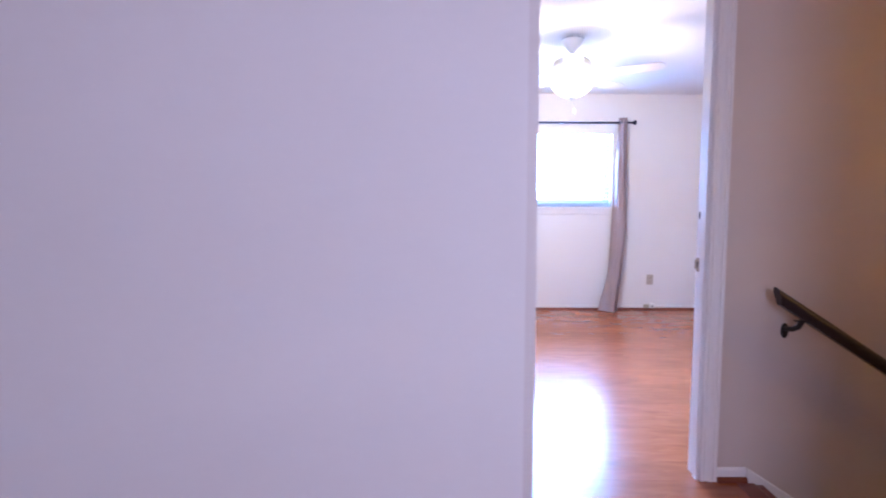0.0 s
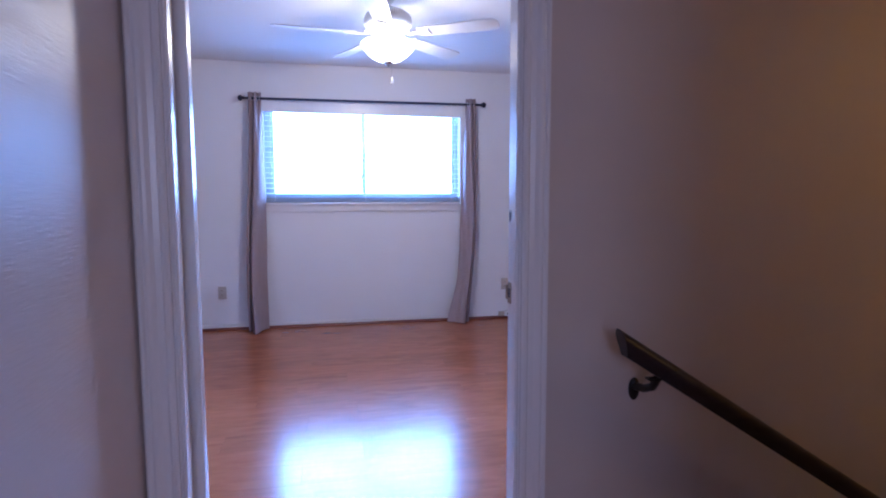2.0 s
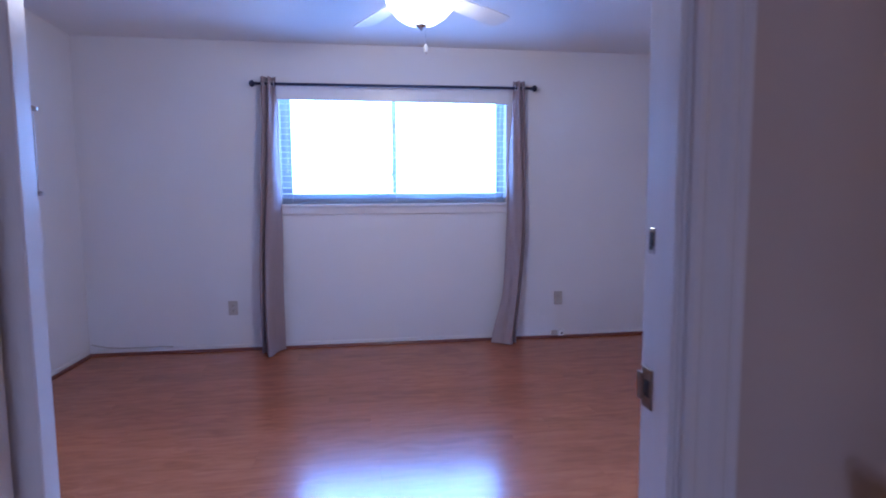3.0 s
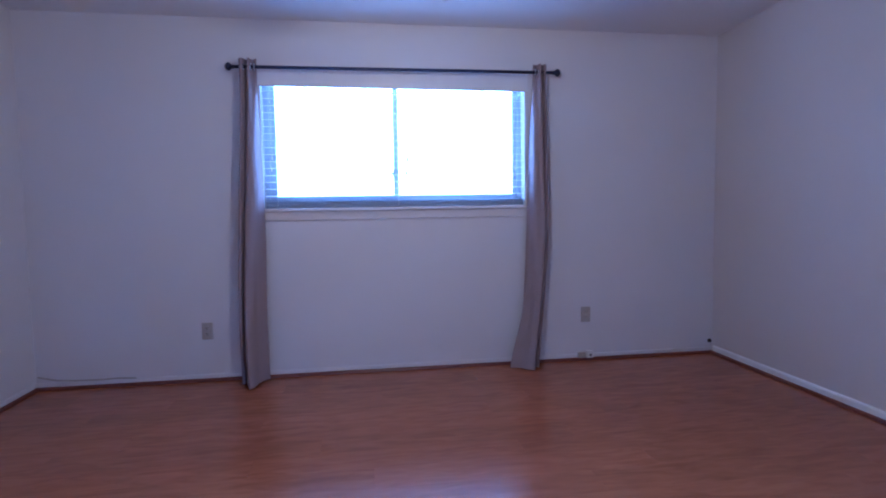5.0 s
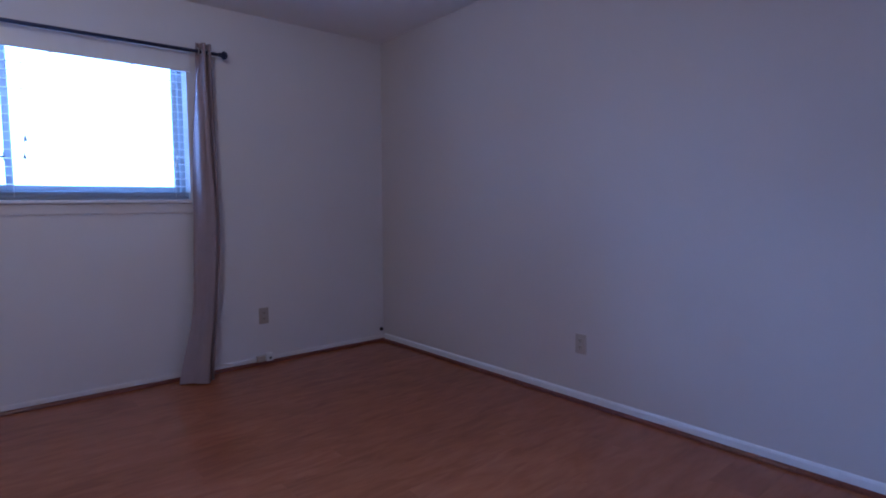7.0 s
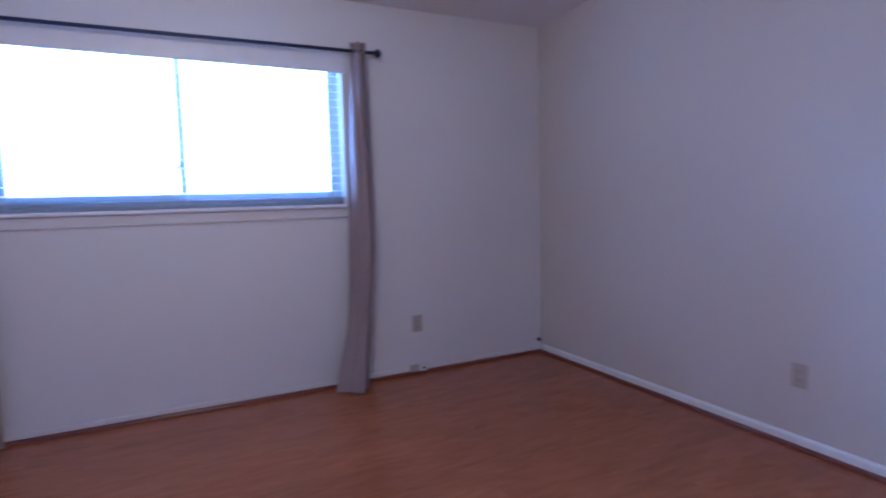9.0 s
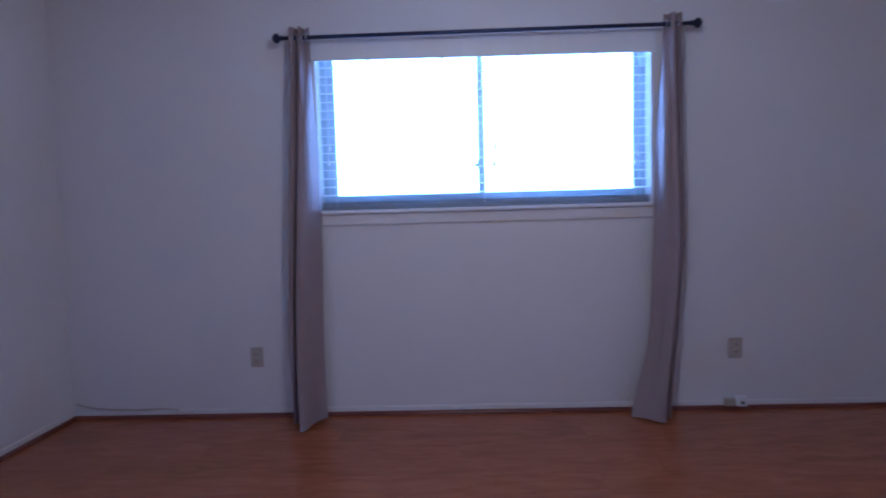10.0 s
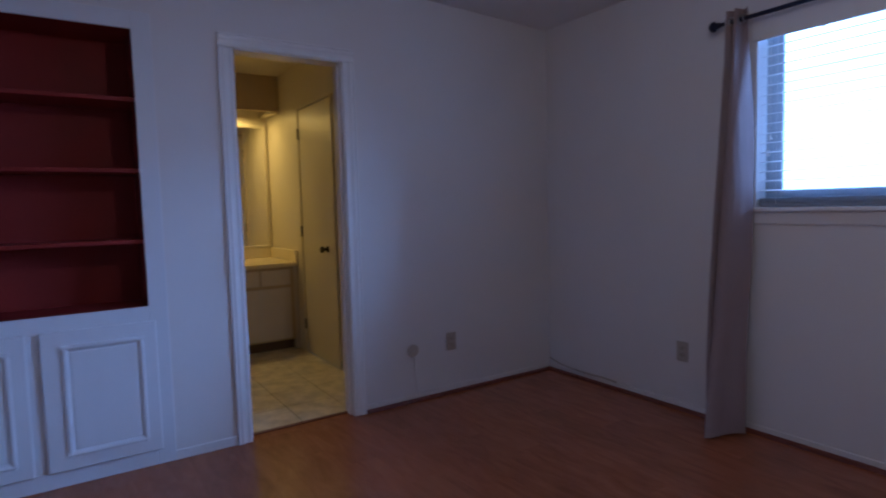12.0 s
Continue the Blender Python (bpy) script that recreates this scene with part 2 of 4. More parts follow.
def lathe(profile, steps=32, m=None):
    """A body turned about z from (radius, height) pairs."""
    bm = bmesh.new()
    rings = []
    for r, z in profile:
        rings.append([bm.verts.new((r * math.cos(a), r * math.sin(a), z)) for a in (2 * math.pi * i / steps for i in range(steps))])
    for lo, hi in zip(rings, rings[1:]):
        for i in range(steps):
            bm.faces.new((lo[i], lo[(i + 1) % steps], hi[(i + 1) % steps], hi[i]))
    bm.faces.new(rings[0])
    bm.faces.new(rings[-1])
    bmesh.ops.remove_doubles(bm, verts=bm.verts, dist=1e-5)
    if m is not None:
        bm.transform(m)
    return bm


def tube(points, radius, steps=10):
    """A round bar along points."""
    bm = bmesh.new()
    pts = [Vector(p) for p in points]
    rings = []
    for i, p in enumerate(pts):
        d = (pts[min(i + 1, len(pts) - 1)] - pts[max(i - 1, 0)]).normalized()
        u = d.cross(Vector((0.31, 0.17, 0.94))).normalized()
        v = d.cross(u)
        rings.append([bm.verts.new(p + radius * (math.cos(a) * u + math.sin(a) * v)) for a in (2 * math.pi * k / steps for k in range(steps))])
    for lo, hi in zip(rings, rings[1:]):
        for i in range(steps):
            bm.faces.new((lo[i], lo[(i + 1) % steps], hi[(i + 1) % steps], hi[i]))
    bm.faces.new(rings[0])
    bm.faces.new(rings[-1])
    return bm


def moulded(profile, length, m):
    """A moulding: the outline (across, out) drawn along its length."""
    bm = bmesh.new()
    a = [bm.verts.new((u, v, 0)) for u, v in profile]
    b = [bm.verts.new((u, v, length)) for u, v in profile]
    n = len(a)
    for i in range(n):
        bm.faces.new((a[i], a[(i + 1) % n], b[(i + 1) % n], b[i]))
    bm.faces.new(a)
    bm.faces.new(b)
    bm.transform(m)
    return bm


def axes(o, x, y, z):
    return Matrix(((x[0], y[0], z[0], o[0]), (x[1], y[1], z[1], o[1]), (x[2], y[2], z[2], o[2]), (0, 0, 0, 1)))


# ---- the plan ----
XW, XE = -2.43, 2.45           # bedroom, west and east walls
YD, YH = -3.945, -4.045         # door wall, bedroom face and hall face
JL, JR, HEAD = -0.715, 0.171, 2.130   # bedroom doorway
PL, PR = -0.80, 0.335          # passage, its two walls
YL, YR = -5.447, -5.176        # where the left wall turns, where the stairwell begins
BS, BN, BTOP = -2.185, -1.595, 2.062  # bathroom doorway
T = 0.12
HI = 2.70


def ceiling_z(x, y):
    return 2.437 + (XE - x) * 0.0061 - y * 0.040


# ---- walls ----
def window_wall():
    x0, x1, z0, z1 = -0.93, 0.945, 1.18, 2.10
    bm = box(XW - T, x0, 0, 0.16, -0.2, HI)
    block(bm, x1, XE + T, 0, 0.16, -0.2, HI)
    block(bm, x0, x1, 0, 0.16, -0.2, z0)
    block(bm, x0, x1, 0, 0.16, z1, HI)
    return setting("wall_north", bm, M_WALL, "off-white painted plaster wall around the wide bedroom window", "wall")


window_wall()
setting("wall_east", box(XE, XE + T, YD, 0, -0.2, HI), M_BEIGE_SHADE, "plain beige bedroom wall, its dimmer light partly in the paint colour", "wall")

# west wall with the bathroom doorway and the bookcase niche
CY0, CY1 = -3.66, -2.565        # built-in unit, its outer edges
bm = box(XW - T, XW, BN + 0.019, 0, -0.2, HI)
block(bm, XW - T, XW, CY1, BS - 0.019, -0.2, HI)
block(bm, XW - T, XW, BS - 0.019, BN + 0.019, BTOP + 0.019, HI)
block(bm, XW - T, XW, BS - 0.019, BN + 0.019, -0.2, -0.014)
block(bm, XW - T, XW, YD, CY0, -0.2, HI)
block(bm, XW - T, XW, CY0, CY1, 2.17, HI)
setting("wall_west", bm, M_WALL, "off-white painted wall with a doorway and a built-in bookcase", "wall")

# door wall, which runs on along the stairs
bm = box(XW - T, JL - 0.019, YH, YD, -0.2, HI)
block(bm, JL - 0.019, JR + 0.019, YH, YD, HEAD + 0.019, HI)
block(bm, JR + 0.019, 4.3, YH, YD, -2.75, HI)
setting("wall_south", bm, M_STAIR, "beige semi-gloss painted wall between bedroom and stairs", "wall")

# hall
setting("hall_wall_passage", box(PL - 0.02, PL, YL, YH, -0.2, HI), M_GLOSS, "off-white gloss-painted hall wall with brush marks", "wall")
setting("hall_wall_left", box(PL - 1.9, PL - 0.02, YL, YH, -0.2, HI), M_HALL, "off-white semi-gloss painted hall wall with an outside corner", "wall")
setting("hall_wall_right", box(PR, 4.3, YR - T, YR, -2.75, HI), M_HALL, "mauve-white painted wall beside the stairs", "wall")
setting("hall_wall_side", box(PR, PR + T, -8.0, YR - T, -0.2, HI), M_HALL, "mauve-white painted hall wall", "wall")
setting("hall_wall_west", box(-2.8, -2.68, -8.0, YL, -0.2, HI), M_HALL, "plain painted hall wall", "wall")
bm = box(-2.8, -0.75, -8.12, -8.0, -0.2, HI)
block(bm, 0.25, PR + T, -8.12, -8.0, -0.2, HI)
block(bm, -0.75, 0.25, -8.12, -8.0, -0.2, 0.95)
block(bm, -0.75, 0.25, -8.12, -8.0, 2.05, HI)
setting("hall_wall_back", bm, M_HALL, "plain painted hall wall with a window opening", "wall")
setting("stair_wall_end", box(4.3, 4.42, YR, YH, -2.75, HI), M_HALL, "plain painted wall at the foot of the stairs", "wall")

# bathroom
BX, BY = -5.00, -1.26
setting("bath_wall_vanity", box(BX - T, BX, -3.0, BY, -0.2, HI), M_BATH, "cream gloss-painted bathroom wall", "wall")
bm = box(BX, -4.14, BY, BY + 0.10, -0.2, HI)
block(bm, -3.36, XW - T, BY, BY + 0.10, -0.2, HI)
block(bm, -4.14, -3.36, BY, BY + 0.10, 2.085, HI)
setting("bath_wall_north", bm, M_BATH, "cream gloss-painted bathroom wall around a narrow door", "wall")
setting("closet_back", box(-4.2, -3.2, BY + 0.104, BY + 0.16, -0.2, HI), M_BATH, "plain wall behind the narrow bathroom door", "wall")
setting("bath_wall_south", box(BX, XW - T - 0.32, -3.10, -3.0, -0.2, HI), M_BATH, "plain cream bathroom wall", "wall")
setting("bath_wall_closet", box(-2.92, -2.80, -3.0, -2.50, -0.2, HI), M_BATH, "plain cream bathroom wall behind the bookcase", "wall")
setting("bath_ceiling", box(BX - T, XW - T, -3.1, BY + 0.1, 2.45, 2.55), M_BATH, "cream painted bathroom ceiling", "ceiling")

# ceilings
bm = bmesh.new()
c = [(XW, YD), (XE, YD), (XE, 0), (XW, 0)]
lo = [bm.verts.new((x, y, ceiling_z(x, y))) for x, y in c]
hi = [bm.verts.new((x, y, HI + 0.1)) for x, y in c]
bm.faces.new(lo), bm.faces.new(hi)
for i in range(4):
    bm.faces.new((lo[i], lo[(i + 1) % 4], hi[(i + 1) % 4], hi[i]))
setting("ceiling", bm, M_CEIL, "white textured bedroom ceiling", "ceiling")
setting("hall_ceiling", box(-2.8, 4.42, -8.12, YH, 2.66, 2.76), M_CEIL, "white hall and stair ceiling", "ceiling")

# ground outside and the floor downstairs
setting("ground", box(-400, 400, -400, 400, -3.1, -2.95), M_SOIL, "dull green ground outside the house", "ground")
setting("lower_floor", box(0.2, 4.42, YR - T, YH, -2.85, -2.70), M_SHOE, "dark wooden floor at the foot of the stairs", "floor")

# ---- trim ----
CASING = [(0, 0), (0, 0.010), (0.006, 0.014), (0.014, 0.014), (0.020, 0.010), (0.034, 0.012), (0.044, 0.018), (0.052, 0.019), (0.060, 0.015), (0.066, 0.020), (0.072, 0.020), (0.072, 0)]
Z3 = (0, 0, 1)


def cased_opening(name, label, along, a0, a1, head, face, out):
    """Moulded casing round an opening: along 'x' or 'y', on the plane face, standing out by the sign out."""
    top = tagged(empty(name), label, "door casing", kind="structure")
    if along == "x":
        side = lambda s: (s, 0, 0)
        nrm, at = (0, out, 0), lambda a, z: (a, face, z)
    else:
        side = lambda s: (0, s, 0)
        nrm, at = (out, 0, 0), lambda a, z: (face, a, z)
    part("casing_side", moulded(CASING, head, axes(at(a0 - 0.004, 0.0), side(-1), nrm, Z3)), M_TRIM, top)
    part("casing_side", moulded(CASING, head, axes(at(a1 + 0.004, 0.0), side(1), nrm, Z3)), M_TRIM, top)
    part("casing_head", moulded(CASING, a1 - a0 + 0.152, axes(at(a0 - 0.076, head + 0.002), Z3, nrm, side(1))), M_TRIM, top)
    return top


cased_opening("door_casing_hall", "white gloss-painted moulded casing round the bedroom doorway", "x", JL, JR, HEAD, YH, -1)
cased_opening("door_casing_bedroom", "white gloss-painted moulded casing inside the bedroom doorway", "x", JL, JR, HEAD, YD, 1)
cased_opening("door_casing_bath", "white painted moulded casing round the bathroom doorway", "y", BS, BN, BTOP, XW, 1)


def jamb(name, label, along, a0, a1, head, b0, b1, stop):
    """Flat boards lining an opening, with a door stop."""
    top = tagged(empty(name), label, "door jamb", kind="structure")
    t = 0.019
    for s0, s1 in ((a0 - t, a0), (a1, a1 + t)):
        inner = s1 if s1 == a0 else s0
        sgn = 1 if s1 == a0 else -1
        if along == "x":
            part("jamb_side", box(s0, s1, b0, b1, 0, head, 0.0015), M_TRIM, top)
            part("door_stop", box(min(inner, inner + sgn * 0.011), max(inner, inner + sgn * 0.011), stop - 0.018, stop + 0.018, 0, head - 0.012, 0.003), M_TRIM, top)
        else:
            part("jamb_side", box(b0, b1, s0, s1, 0, head, 0.0015), M_TRIM, top)
            part("door_stop", box(stop - 0.018, stop + 0.018, min(inner, inner + sgn * 0.011), max(inner, inner + sgn * 0.011), 0, head - 0.012, 0.003), M_TRIM, top)
    if along == "x":
        part("jamb_head", box(a0, a1, b0, b1, head - 0.002, head + t, 0.0015), M_TRIM, top)
    else:
        part("jamb_head", box(b0, b1, a0, a1, head - 0.002, head + t, 0.0015), M_TRIM, top)
    return top


door_jamb = jamb("door_jamb_bedroom", "white gloss-painted jamb of the bedroom doorway with a dark strike plate", "x", JL, JR, HEAD, YH + 0.001, YD - 0.001, YH + 0.019)
jamb("door_jamb_bath", "white painted jamb of the bathroom doorway", "y", BS, BN, BTOP, XW - T + 0.001, XW - 0.001, XW - 0.05)

# strike plates and mortise in the latch side
bm = box(JR - 0.0025, JR + 0.001, -3.976, -3.948, 0.936, 0.998, 0.001)
part("strike_plate", bm, M_BRASS, door_jamb, "worn bronze strike plate")
part("latch_hole", box(JR - 0.0035, JR - 0.002, -3.971, -3.957, 0.954, 0.980, 0.0005), M_DARK, door_jamb, "dark latch hole")
part("strike_lip", box(JR - 0.006, JR - 0.0015, -3.952, -3.938, 0.946, 0.988, 0.002, 2), M_BRASS, door_jamb, "bent bronze lip")
for z in (0.942, 0.992):
    part("plate_screw", lathe([(0.0, 0.0), (0.003, 0.0), (0.002, 0.0012), (0.0, 0.0013)], 10, axes((JR - 0.0025, -3.964, z), (0, 1, 0), (0, 0, 1), (-1, 0, 0))), M_BRASS, door_jamb)
part("bolt_plate", box(JR - 0.002, JR + 0.001, -3.972, -3.956, 1.168, 1.206, 0.001), M_STEEL, door_jamb, "small steel bolt plate")
part("bolt_hole", box(JR - 0.003, JR - 0.0015, -3.969, -3.960, 1.174, 1.200, 0.0005), M_DARK, door_jamb, "dark bolt hole")

# the bedroom door, folded back on the wall inside
door = tagged(empty("bedroom_door", pose(0, 0, 0)), "white painted flush door folded back against the bedroom wall", "door")
part("leaf", box(-1.470, -0.689, -3.920, -3.880, 0.012, 2.122, 0.002), M_TRIM, door)
for z in (0.28, 1.32, 1.86):
    hinge = part("hinge", tube([(-0.692, -3.8755, z - 0.055), (-0.692, -3.8755, z + 0.055)], 0.0022), M_TRIM, door, "painted hinge knuckle", True)
    for e in (-0.058, 0.058):
        part("hinge_tip", lathe([(0.0, 0.0), (0.0065, 0.001), (0.007, 0.006), (0.0, 0.009)], 12, pose(-0.692, -3.8755, z + e - 0.0045)), M_STEEL, hinge, "", True)


def run(name, x0, y0, x1, y1, nx, ny, profile, mat, label, category="baseboard"):
    """A skirting from (x0, y0) to (x1, y1), standing out along (nx, ny)."""
    d = Vector((x1 - x0, y1 - y0, 0))
    u = d.normalized()
    bm = moulded([(b, a) for a, b in profile], d.length, axes((x0, y0, 0.0), Z3, (nx, ny, 0), u))
    return setting(name, bm, mat, label, category)


def shoe_profile(back):
    pts = [(back, 0.0)] + [(back + 0.017 * math.cos(a), 0.021 * math.sin(a)) for a in (i * math.pi / 12 for i in range(7))]
    return pts


LOW = [(0, 0), (0, 0.048), (0.004, 0.048), (0.007, 0.045), (0.007, 0)]
TALL = [(0, 0), (0, 0.062), (0.004, 0.062), (0.008, 0.057), (0.011, 0.050), (0.011, 0)]
SHOE7, SHOE11 = shoe_profile(0.0075), shoe_profile(0.0115)
run("baseboard_north", XW, 0, XE, 0, 0, -1, LOW, M_WALL, "low wall-coloured painted baseboard")
run("shoe_north", XW, 0, XE, 0, 0, -1, SHOE7, M_SHOE, "dark cherry shoe moulding along the floor", "moulding")
run("baseboard_east", XE, YD, XE, -0.026, -1, 0, TALL, M_TRIM, "white painted baseboard")
run("shoe_east", XE, YD, XE, -0.026, -1, 0, SHOE11, M_SHOE, "dark cherry shoe moulding along the floor", "moulding")
run("baseboard_west", XW, BN + 0.078, XW, -0.026, 1, 0, LOW, M_WALL, "low wall-coloured painted baseboard")
run("shoe_west", XW, BN + 0.078, XW, -0.026, 1, 0, SHOE7, M_SHOE, "dark cherry shoe moulding along the floor", "moulding")
run("baseboard_west_mid", XW, CY1 + 0.001, XW, BS - 0.078, 1, 0, LOW, M_WALL, "low painted baseboard beside the bookcase")
run("baseboard_south", JR + 0.078, YD, XE - 0.03, YD, 0, 1, TALL, M_TRIM, "white painted baseboard")
run("baseboard_hall", JR + 0.078, YH, 0.383, YH, 0, -1, TALL, M_TRIM, "white painted baseboard at the head of the stairs")
run("shoe_hall", JR + 0.078, YH, 0.383, YH, 0, -1, SHOE11, M_SHOE, "dark cherry shoe moulding along the floor", "moulding")
run("baseboard_passage", PL, YL, PL, YH - 0.021, 1, 0, TALL, M_TRIM, "white painted baseboard")
run("baseboard_bath", -4.22, BY, -4.14, BY, 0, -1, TALL, M_BATH, "cream painted bathroom baseboard")

# ---- the window ----
window = tagged(empty("window_1"), "wide aluminium sliding window with two bright panes", "window", kind="structure")
part("stool", box(-0.962, 0.978, -0.034, 0.100, 1.163, 1.183, 0.004, 2), M_TRIM, window, "white painted window stool")
part("apron", moulded([(0, 0), (0, 0.012), (0.006, 0.014), (0.058, 0.012), (0.066, 0.008), (0.066, 0)], 1.895, axes((0.955, 0, 1.1625), (0, 0, -1), (0, -1, 0), (-1, 0, 0))), M_WALL, window, "wall-coloured painted apron")
for x0, x1 in ((-0.93, -0.92), (0.935, 0.945)):
    part("reveal", box(x0, x1, 0.001, 0.100, 1.183, 2.10), M_TRIM, window)
fy0, fy1 = 0.100, 0.145
part("frame_bottom", box(-0.929, 0.944, fy0, fy1, 1.182, 1.234, 0.003), M_FRAME, window)
part("frame_top", box(-0.929, 0.944, fy0, fy1, 2.086, 2.10, 0.001), M_FRAME, window)
for x0, x1 in ((-0.929, -0.885), (0.905, 0.944)):
    part("frame_side", box(x0, x1, fy0, fy1, 1.234, 2.086, 0.003), M_FRAME, window)


def sash(x0, x1, y):
    s = part("sash", box(x0 - 0.0, x0 + 0.045 if x0 < -0.5 else x0 + 0.034, y - 0.011, y + 0.011, 1.234, 2.086, 0.002), M_FRAME, window, "aluminium sash")
    part("stile", box(x1 - (0.036 if x0 < -0.5 else 0.030), x1, y - 0.011, y + 0.011, 1.234, 2.086, 0.002), M_FRAME, s)
    part("bottom_rail", box(x0 + 0.028, x1 - 0.028, y - 0.010, y + 0.010, 1.234, 1.266, 0.002), M_FRAME, s)
    part("top_rail", box(x0 + 0.028, x1 - 0.028, y - 0.010, y + 0.010, 2.070, 2.086, 0.001), M_FRAME, s)
    pane = part("pane", box(x0 + 0.02, x1 - 0.02, y - 0.002, y + 0.002, 1.25, 2.080), M_GLASS, s, "clear glass pane")
    pane.visible_shadow = False
    return s


sash(-0.885, 0.019, 0.112)
sash(-0.017, 0.905, 0.134)
latch = part("latch", box(-0.024, -0.004, 0.092, 0.103, 1.40, 1.452, 0.003, 2), M_FRAME, window, "small aluminium window latch")
part("upper_catch", box(-0.020, 0.004, 0.094, 0.102, 1.850, 1.888, 0.003, 2), M_FRAME, window, "small aluminium catch")
part("latch_lever", box(-0.044, -0.016, 0.086, 0.094, 1.418, 1.428, 0.002), M_DARK, latch)

# ---- the blind, its slats open ----
blind = tagged(empty("window_blind"), "white horizontal slat blind, lowered with open slats", "blind")
part("head_rail", box(-0.915, 0.930, 0.018, 0.066, 2.052, 2.095, 0.003), M_SLAT, blind, "white metal head rail")
valance = part("valance", moulded([(0, 0), (0, 0.010), (0.006, 0.013), (0.116, 0.013), (0.124, 0.010), (0.128, 0.004), (0.128, 0)], 1.895, axes((-0.940, -0.001, 2.014), (0, 0, 1), (0, -1, 0), (1, 0, -0.008))), M_TRIM, blind, "wide white valance board hiding the head rail")
for x in (-0.62, -0.21, 0.21, 0.62):
    zc = 2.014 - 0.008 * (x + 0.94)
    part("valance_clip", box(x - 0.010, x + 0.010, -0.0165, -0.001, zc - 0.0045, zc + 0.0035, 0.002), M_WHITEP, valance, "clear plastic clip")
# Rail and stacked slats are greyed to look shaded against the open slats.
part("bottom_rail", box(-0.912, 0.928, 0.020, 0.064, 1.185, 1.207, 0.004, 2), M_BLIND_SHADED, blind, "bottom rail, greyed for the shade below the panes")
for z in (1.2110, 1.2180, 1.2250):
    part("stacked_slat", box(-0.912, 0.928, 0.019, 0.066, z - 0.0026, z + 0.0026, 0.0012), M_BLIND_SHADED, blind)
slat_mesh = None
tilt = radians(7)
for i in range(16):
    z = 1.268 + i * 0.0478
    if slat_mesh is None:
        bm = bmesh.new()
        rows = []
        for k in range(5):
            u = -0.5 + k / 4
            py, pz = u * 0.048, 0.0025 * (1 - 4 * u * u)
            yy, zz = py * math.cos(tilt) - pz * math.sin(tilt), py * math.sin(tilt) + pz * math.cos(tilt)
            rows.append([bm.verts.new((x, yy, zz + dz)) for dz in (0, 0.0011) for x in (-0.912, 0.928)])
        for a, b in zip(rows, rows[1:]):
            bm.faces.new((a[0], a[1], b[1], b[0]))
            bm.faces.new((a[2], a[3], b[3], b[2]))
            bm.faces.new((a[0], a[2], b[2], b[0]))
            bm.faces.new((a[1], a[3], b[3], b[1]))
        for r in (rows[0], rows[-1]):
            bm.faces.new((r[0], r[1], r[3], r[2]))
        slat_mesh = mesh_of("slat", bm, M_SLAT, True)
    s = new("slat", slat_mesh)
    s.location = (0, 0.042, z)
    s.parent = blind
for x in (-0.83, 0.01, 0.85):
    for y in (0.0165, 0.0675):
        part("ladder_cord", tube([(x, y, 1.198), (x, y, 2.055)], 0.0011, 6), M_WIRE, blind)
# pull cords with turned tassels at both ends and the middle of the blind
TASSEL = [(0.0, 0.034), (0.0035, 0.033), (0.0045, 0.024), (0.0085, 0.010), (0.0085, 0.003), (0.0, 0.0)]
for x, tops in ((-0.858, (1.517, 1.437)), (0.076, (1.505, 1.408)), (0.866, (1.440, 1.392))):
    for k, z in enumerate(tops):
        xk = x - 0.008 * k
        cord = part("pull_cord", tube([(xk, 0.012, 2.054), (xk + 0.001, 0.011, (z + 2.05) / 2), (xk, 0.011, z + 0.032)], 0.0012, 6), M_WIRE, blind, "thin white pull cord", True)
        part("tassel", lathe(TASSEL, 12, pose(xk, 0.011, z)), M_WHITEP, cord, "white plastic tassel", True)

# ---- curtain rod and curtains ----
rod = tagged(empty("curtain_rod"), "thin dark metal curtain rod with knobbed finials over the window", "curtain rod")
RY, RZ = -0.095, 2.118
part("rod", tube([(-1.055, RY, RZ), (0, RY, RZ), (1.105, RY, RZ)], 0.0110, 14), M_ROD, rod, "", True)
FIN = [(0.0, 0.0), (0.010, 0.0), (0.010, 0.010), (0.016, 0.013), (0.016, 0.018), (0.010, 0.021), (0.014, 0.026), (0.025, 0.036), (0.028, 0.046), (0.022, 0.058), (0.012, 0.066), (0.0, 0.070)]
for sx, x in ((-1, -1.053), (1, 1.103)):
    part("finial", lathe(FIN, 12, axes((x, RY, RZ), (0, 1, 0), (0, 0, sx), (sx, 0, 0))), M_ROD, rod, "dark faceted finial")
for x in (-1.010, 1.055):
    b = part("bracket", tube([(x, -0.002, RZ - 0.02), (x, -0.05, RZ - 0.02), (x, RY, RZ - 0.011)], 0.006, 8), M_ROD, rod, "", True)
    part("bracket_plate", box(x - 0.012, x + 0.012, -0.004, 0.0, RZ - 0.055, RZ + 0.02, 0.001), M_ROD, b)


def spline(pts, u):
    """A smooth run through evenly spaced values, u from 0 to 1."""
    f = min(max(u, 0.0), 1.0) * (len(pts) - 1)
    i = min(int(f), len(pts) - 2)
    t_ = f - i
    p1, p2 = pts[i], pts[i + 1]
    p0, p3 = pts[max(i - 1, 0)], pts[min(i + 2, len(pts) - 1)]
    return 0.5 * (2 * p1 + (p2 - p0) * t_ + (2 * p0 - 5 * p1 + 4 * p2 - p3) * t_ ** 2 + (3 * p1 - p0 - 3 * p2 + p3) * t_ ** 3)


